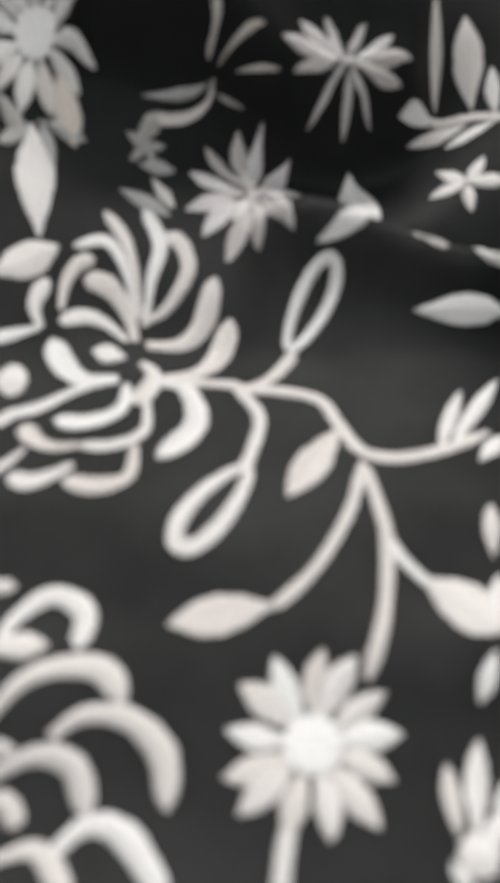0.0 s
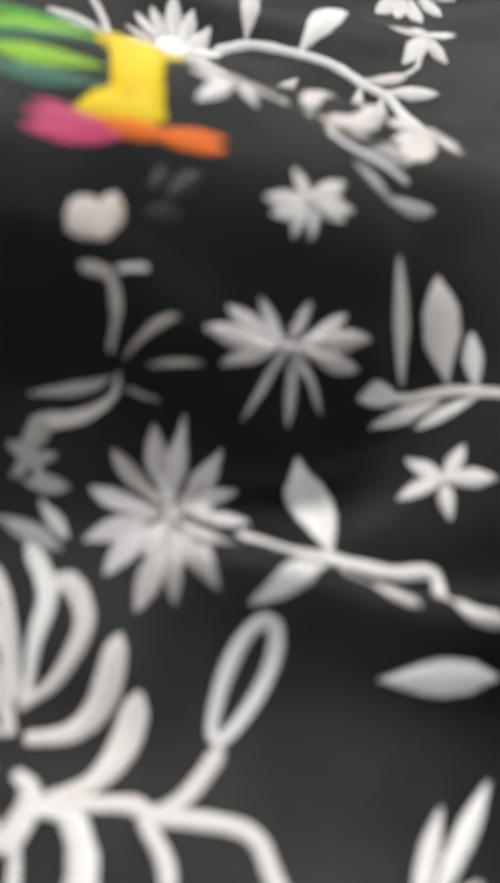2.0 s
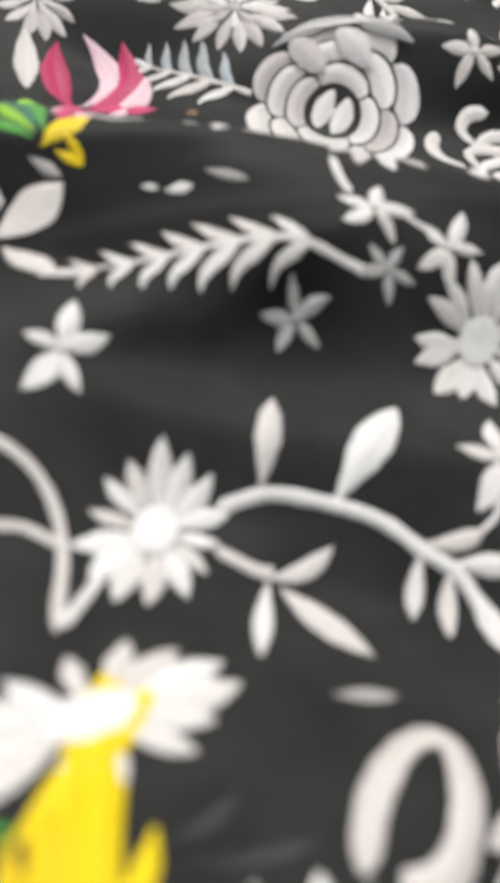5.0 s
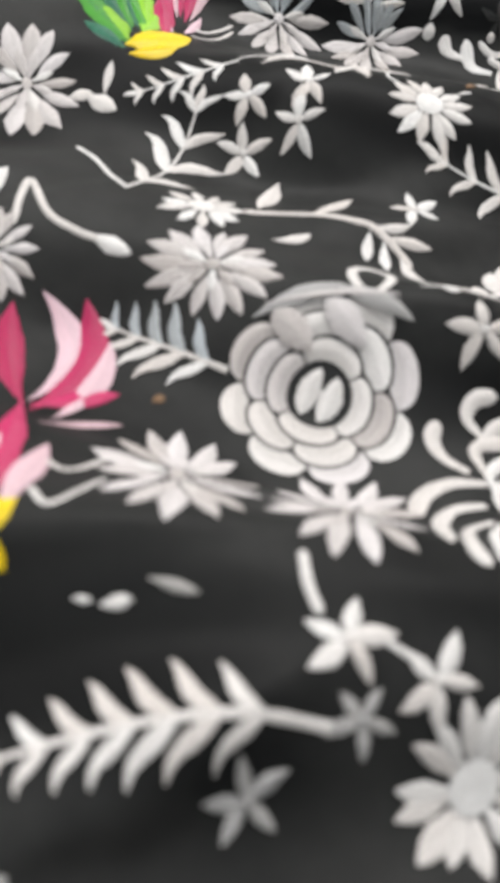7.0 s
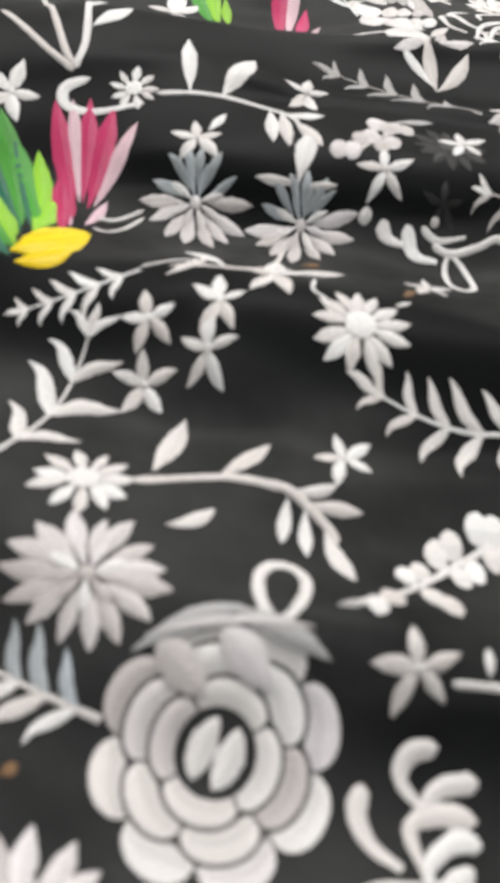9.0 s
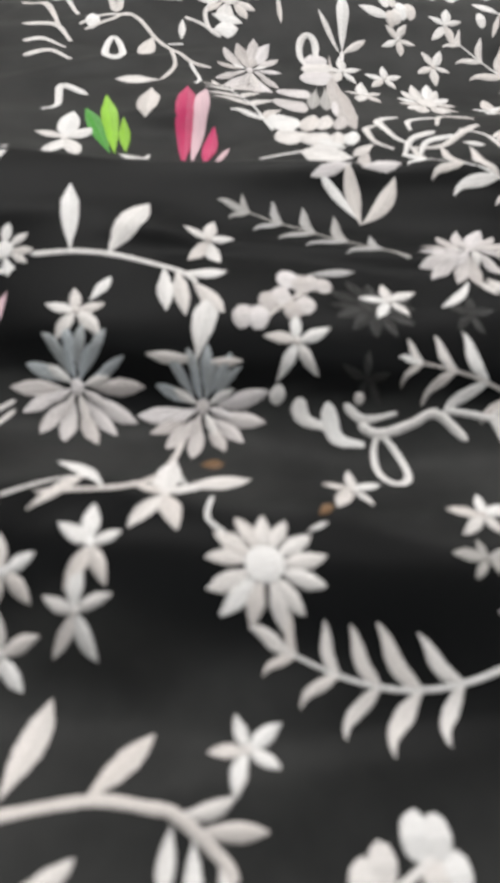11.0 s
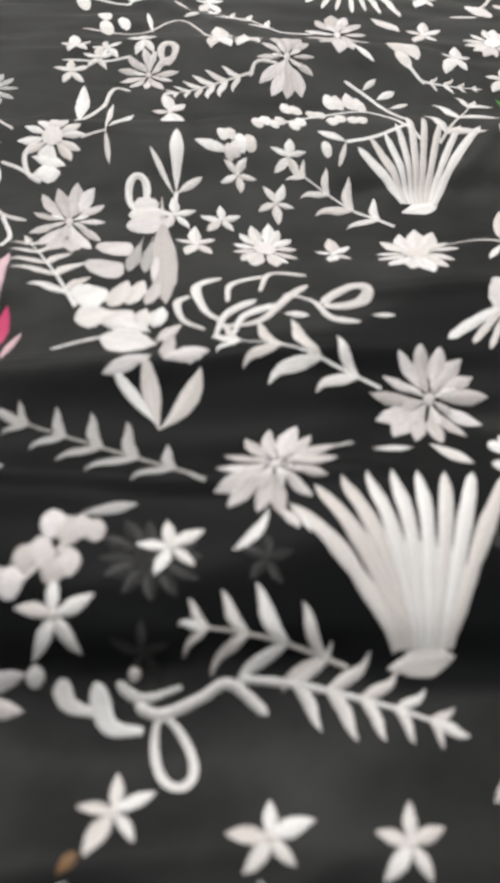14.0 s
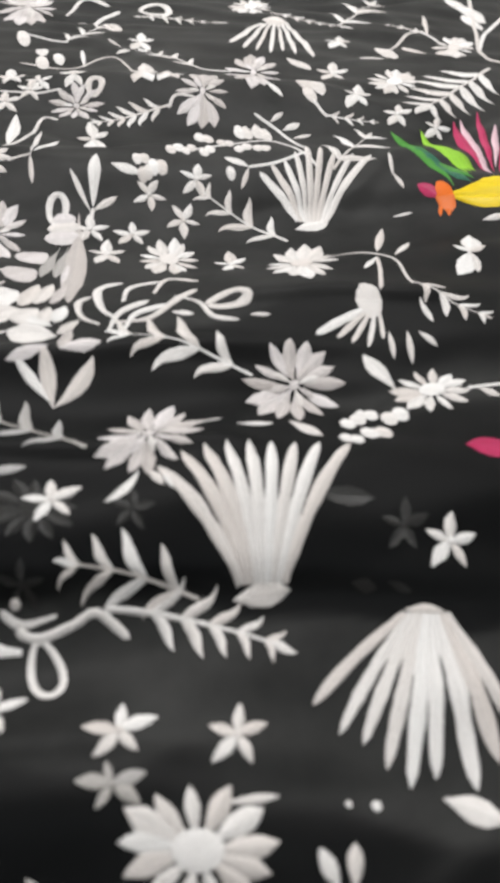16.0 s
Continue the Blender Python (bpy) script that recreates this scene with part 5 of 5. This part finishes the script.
petal(15.94, 89.07, 16.52, 89.11, 2.13, 0.0, full=0.5, blunt=0.5)
petal(16.34, 89.16, 16.92, 89.20, 2.13, 0.0, full=0.5, blunt=0.5)
petal(16.80, 88.40, 17.46, 88.44, 2.09, 0.0, full=0.5, blunt=0.5)
petal(17.26, 88.42, 17.92, 88.45, 2.09, 0.0, full=0.5, blunt=0.5)
petal(16.21, 87.72, 16.75, 87.76, 2.07, 0.0, full=0.5, blunt=0.5)
petal(16.53, 87.94, 17.08, 87.97, 2.07, 0.0, full=0.5, blunt=0.5)
petal(17.91, 90.69, 18.56, 90.73, 2.16, 0.0, full=0.5, blunt=0.5)
petal(18.37, 91.09, 19.02, 91.13, 2.16, 0.0, full=0.5, blunt=0.5)
petal(18.82, 90.60, 19.39, 90.64, 2.15, 0.0, full=0.5, blunt=0.5)
petal(19.21, 91.14, 19.78, 91.17, 2.16, 0.0, full=0.5, blunt=0.5)
petal(19.83, 93.28, 20.56, 93.33, 2.20, 0.0, full=0.5, blunt=0.5)
petal(20.30, 93.03, 21.03, 93.08, 2.19, 0.0, full=0.5, blunt=0.5)
petal(19.89, 90.45, 20.49, 90.47, 2.14, 0.0, full=0.5, blunt=0.5)
petal(20.29, 91.05, 20.91, 91.06, 2.15, 0.0, full=0.5, blunt=0.5)
petal(21.13, 92.38, 21.78, 92.40, 2.17, 0.0, full=0.5, blunt=0.5)
petal(21.57, 92.30, 22.20, 92.31, 2.17, 0.0, full=0.5, blunt=0.5)
petal(22.43, 94.10, 23.14, 94.16, 2.21, 0.0, full=0.5, blunt=0.5)
petal(22.90, 94.02, 23.62, 94.08, 2.21, 0.0, full=0.5, blunt=0.5)
petal(22.06, 91.19, 22.72, 91.13, 2.15, 0.0, full=0.5, blunt=0.5)
petal(22.55, 91.61, 23.22, 91.55, 2.15, 0.0, full=0.5, blunt=0.5)
petal(23.57, 94.13, 24.38, 94.19, 2.21, 0.0, full=0.5, blunt=0.5)
petal(24.05, 93.83, 24.84, 93.90, 2.19, 0.0, full=0.5, blunt=0.5)
petal(23.19, 91.28, 23.84, 91.20, 2.15, 0.0, full=0.5, blunt=0.5)
petal(23.63, 91.15, 24.28, 91.08, 2.14, 0.0, full=0.5, blunt=0.5)
petal(16.58, 87.73, 14.77, 88.36, 0.43, 0.0)
begin("leaf", "")
stem(0.24, 26.44, 90.24, 24.30, 89.09, 22.57, 88.65)
petal(22.64, 88.66, 21.29, 89.69, 0.42, 0.0)
petal(22.64, 88.66, 22.05, 87.05, 0.19, 0.0)
petal(21.25, 88.13, 21.80, 88.15, 2.01, 0.0, full=0.5, blunt=0.5)
begin("twig", "")
stem(0.26, 23.96, 95.99, 25.53, 94.26, 26.35, 90.88)
petal(24.94, 95.35, 25.91, 96.32, 0.33, 0.0)
petal(25.66, 94.61, 26.93, 95.46, 0.42, 0.0)
petal(26.11, 93.38, 27.45, 94.17, 0.34, 0.0)
spray(18.63, 96.67, 13.88, 94.76, 6, 0.26, -0.03, width=0.21, lean=50, start=0.15, wide=0.28)
aster(20.70, 97.68, 1.79, 0.17, 0.30, 3.40, 14, 0)
begin("stem", "")
stem(0.22, 18.43, 96.39, 18.92, 97.36, 20.12, 97.26)
aster(12.58, 97.04, 1.68, 0.11, -0.05, 1.93, 13, 0)
begin("open_leaf", "")
loop(0.52, 13.64, 97.77, 13.88, 99.35, 0.28)
star(16.97, 101.07, 1.03, 0.15, 0.10, 3.27, 90)
star(18.66, 100.59, 1.07, 0.18, 0.13, 2.22, 90)
star(17.04, 110.12, 1.13, 0.15, 0.07, 2.28, 90)
spray(21.22, 104.06, 17.15, 108.24, 4, 0.26, 0, width=0.21, lean=50, start=0.15, wide=0.28)
aster(24.86, 103.10, 2.17, 0.26, 0.64, 4.41, 13, 0)
begin("leaf", "")
petal(25.23, 100.32, 26.11, 97.96, 0.24, 0.0)
stem(0.21, 21.09, 104.05, 23.36, 103.46)
begin("fan_flower", "white fan-shaped flower hanging")
petal(27.68, 117.60, 29.86, 117.13, 0.94, 0.0)
blade(27.61, 116.74, 24.04, 110.54, 0.12, -0.03)
blade(27.96, 116.78, 24.93, 109.10, 0.08, -0.02)
blade(28.31, 116.83, 25.88, 108.59, 0.06, -0.01)
blade(28.67, 116.89, 26.87, 107.83, 0.06, 0.0)
blade(29.02, 116.94, 27.91, 108.21, 0.06, 0.01)
blade(29.38, 116.99, 28.76, 107.45, 0.07, 0.02)
blade(29.74, 117.04, 30.10, 107.06, 0.09, 0.03)
petal(27.88, 106.61, 29.32, 104.15, 0.45, 0.0)
daisy(35.33, 102.58, 2.16, 0.47, 0.73, 2.55, 13, 0)
star(30.84, 103.70, 1.33, 0.18, 0.47, 2.07, 90)
star(31.66, 99.16, 1.10, 0.16, 0.49, 2.06, 90)
star(33.94, 96.76, 1.16, 0.12, 0.41, 1.51, 90)
star(33.27, 112.12, 1.26, 0.24, 0.53, 2.21, 90)
star(36.50, 95.70, 1.10, 0.12, 0.37, 1.19, 80)
star(33.55, 80.62, 0.97, 0.02, 1.03, 2.65, 90)
begin("blossom_twig", "")
petal(27.51, 100.28, 28.57, 100.41, 2.38, 0.0, full=0.5, blunt=0.5)
petal(28.32, 99.91, 29.39, 100.04, 2.36, 0.0, full=0.5, blunt=0.5)
petal(27.67, 98.61, 28.56, 98.71, 2.33, 0.0, full=0.5, blunt=0.5)
stem(0.24, 27.94, 98.78, 28.61, 96.95, 28.98, 96.35)
spray(28.74, 96.55, 32.04, 95.97, 4, 0.26, 0, width=0.20, lean=50, start=0.15, wide=0.28)
begin("flowering_twig", "white twig with round buds")
stem(0.29, 42.44, 117.64, 40.19, 115.49, 37.20, 110.56)
petal(34.01, 108.01, 35.93, 107.57, 0.66, 0.0)
petal(35.93, 109.33, 37.30, 109.53, 2.54, 0.0, full=0.5, blunt=0.5)
petal(38.80, 110.78, 40.22, 110.99, 2.55, 0.0, full=0.5, blunt=0.5)
petal(42.37, 115.78, 44.28, 123.11, 0.07, 0.0)
stem(0.35, 42.15, 117.55, 42.88, 114.42)
spray(42.54, 117.12, 39.61, 118.91, 3, 0.3, 0, width=0.31, lean=50, start=0.15, wide=0.28)
daisy(43.91, 113.17, 2.13, 0.45, 1.24, 3.43, 12, 0)
spray(44.66, 107.12, 36.30, 97.96, 6, 0.28, 0, width=0.31, lean=50, start=0.15, wide=0.28)
begin("stem", "")
stem(0.39, 51.51, 130.47, 47.87, 118.21, 45.83, 111.40, 47.13, 109.72)
stem(0.38, 52.99, 124.04, 48.92, 118.48, 46.05, 112.75)
petal(48.48, 124.47, 50.46, 124.85, 2.81, 0.0, full=0.5, blunt=0.5)
petal(48.09, 126.35, 49.75, 126.67, 2.85, 0.0, full=0.5, blunt=0.5)
petal(48.09, 121.58, 49.44, 121.82, 2.74, 0.0, full=0.5, blunt=0.5)
begin("blossom_twig", "")
stem(0.19, 8.57, 103.80, 12.19, 103.25, 14.89, 106.30, 16.34, 101.41)
petal(9.40, 106.39, 10.33, 106.52, 2.66, 0.0, full=0.5, blunt=0.5)
petal(9.59, 103.96, 10.49, 104.08, 2.60, 0.0, full=0.5, blunt=0.5)
petal(10.75, 104.86, 11.53, 104.97, 2.61, 0.0, full=0.5, blunt=0.5)
petal(15.51, 108.10, 14.55, 110.19, 0.18, 0.0)
petal(12.95, 103.50, 12.67, 107.49, 0.09, 0.0)
petal(15.09, 106.92, 16.21, 107.54, 0.49, 0.0)
star(12.34, 99.88, 0.98, 0.04, -0.06, 1.71, 90)
star(10.20, 99.20, 0.96, 0.05, -0.07, 1.22, 90)
star(8.29, 100.63, 0.97, 0.05, -0.16, 1.66, 90)
star(9.72, 98.33, 0.91, 0.05, -0.08, 1.21, 80)
star(8.24, 97.03, 1.02, 0.08, -0.12, 1.37, 90)
begin("stem", "")
stem(0.18, 7.61, 98.40, 9.91, 97.98, 11.67, 98.36)
aster(8.05, 117.19, 2.39, 0.48, -0.31, 4.22, 15, 0)
begin("curled_spray", "")
curl(0.61, 11.17, 116.14, 12.54, 119.64, 14.67, 118.74)
curl(0.60, 12.21, 114.31, 13.98, 116.11, 15.56, 118.05)
loop(0.23, 14.44, 115.02, 15.25, 112.75, 0.25)
loop(1.11, 17.28, 118.60, 19.69, 118.69, 0.25)
stem(0.25, 8.12, 110.74, 9.39, 110.42, 11.61, 109.37)
petal(7.79, 109.88, 8.76, 110.04, 2.76, 0.0, full=0.5, blunt=0.5)
spray(16.76, 116.86, 23.77, 116.49, 6, 0.13, 0, width=0.24, lean=50, start=0.15, wide=0.28)
spray(11.20, 109.31, 13.91, 113.74, 3, 0.32, 0, width=0.22, lean=50, start=0.15, wide=0.28)
daisy(27.25, 121.65, 2.03, 0.44, 0.36, 2.64, 12, 0)
spray(28.78, 119.80, 34.94, 116.73, 6, 0.16, 0, width=0.27, lean=50, start=0.15, wide=0.28)
spray(34.48, 117.42, 39.71, 125.50, 3, 0.3, 0, width=0.30, lean=50, start=0.15, wide=0.28)
begin("bright_plume", "green, lime, yellow, orange and pink plume motif")
petal(34.85, 87.26, 32.98, 94.76, 0.14, 0.0, GREEN)
petal(35.24, 87.77, 33.45, 92.67, 0.18, 0.0, TEAL)
petal(36.22, 88.56, 35.26, 95.27, 0.16, 0.0, LIME)
petal(36.59, 88.99, 35.74, 93.73, 0.20, 0.0, LIME)
petal(36.92, 89.19, 36.62, 92.17, 0.23, 0.0, LIME)
petal(36.33, 88.00, 34.38, 90.14, 0.35, 0.0, GREEN)
petal(36.04, 87.66, 34.75, 88.72, 0.42, 0.0, TEAL)
petal(33.93, 86.44, 32.56, 87.40, 0.58, 0.0, PINK)
petal(37.70, 89.50, 38.13, 96.83, 0.13, 0.0, PINK)
petal(38.13, 89.62, 38.80, 97.30, 0.09, 0.0, ROSE)
petal(38.49, 89.71, 40.66, 98.89, 0.06, 0.0, PINK)
petal(39.02, 90.76, 41.48, 97.26, 0.07, 0.0, ROSE)
petal(38.94, 89.85, 42.23, 96.40, 0.09, 0.0, PINK)
petal(37.99, 88.98, 38.05, 92.36, 0.17, 0.0, ROSE)
petal(34.18, 86.73, 40.33, 88.95, 0.31, -0.1, YELLOW)
petal(34.48, 86.54, 38.69, 86.74, 0.34, -0.06, YELLOW)
petal(35.68, 87.04, 39.36, 87.58, 0.32, 0.0, YELLOW)
petal(33.50, 86.51, 34.76, 86.57, 1.92, 0.0, ORANGE, full=0.5, blunt=0.5)
petal(33.82, 86.16, 33.46, 85.00, 0.18, 0.0, ORANGE)
petal(34.24, 86.16, 34.01, 85.00, 0.20, 0.0, ORANGE)
begin("leaf", "")
petal(31.33, 88.32, 31.56, 90.57, 0.14, 0.0)
petal(31.37, 88.52, 31.70, 87.09, 0.23, 0.0)
petal(30.63, 85.10, 31.88, 85.42, 0.18, 0.0)
petal(35.94, 84.65, 37.63, 85.19, 0.31, 0.0)

# gold lens reflections, put on the cloth as small coloured spots
begin("gold_stitch", "small blurred gold thread marks")
petal(6.75, 59.10, 7.49, 59.16, 0.79, 0.0, GOLD)
petal(7.09, 58.95, 7.27, 59.37, 0.67, 0.0, GOLD)
petal(10.04, 56.83, 10.46, 57.24, 0.48, 0.0, GOLD)
petal(-0.15, 42.16, 0.21, 42.38, 0.70, 0.0, GOLD)

# flowers of the under layer that show through the sheer cloth
daisy(12.25, 64.02, 1.53, -0.12, -0.01, 1.36, 12, 0, mat=VEILED)
star(15.42, 63.75, 0.80, -0.06, 0.07, 0.84, 90, mat=VEILED)
star(11.94, 61.69, 0.82, -0.07, -0.00, 0.66, 90, mat=VEILED)
begin("leaf", "faint leaf of the under layer")
petal(21.60, 63.97, 23.69, 63.68, 0.44, 0.0, VEILED)
petal(22.44, 61.06, 23.27, 60.80, 0.60, 0.0, VEILED)
petal(23.64, 60.94, 24.42, 60.58, 0.37, 0.0, VEILED)
star(24.46, 62.63, 0.91, -0.05, 0.27, 1.02, 90, mat=VEILED)
begin("leaf", "faint petals of the under layer")
petal(0.35, 17.54, 0.68, 17.98, 0.61, 0.0, VEILED)
petal(0.63, 17.54, 1.25, 18.04, 0.63, 0.0, VEILED)
petal(0.27, 17.22, 0.95, 17.42, 0.58, 0.0, VEILED)
begin("leaf", "faint petals of the under layer")
petal(0.86, 21.45, 1.72, 22.07, 0.43, 0.0, VEILED)
petal(1.02, 21.23, 2.75, 21.56, 0.25, 0.0, VEILED)
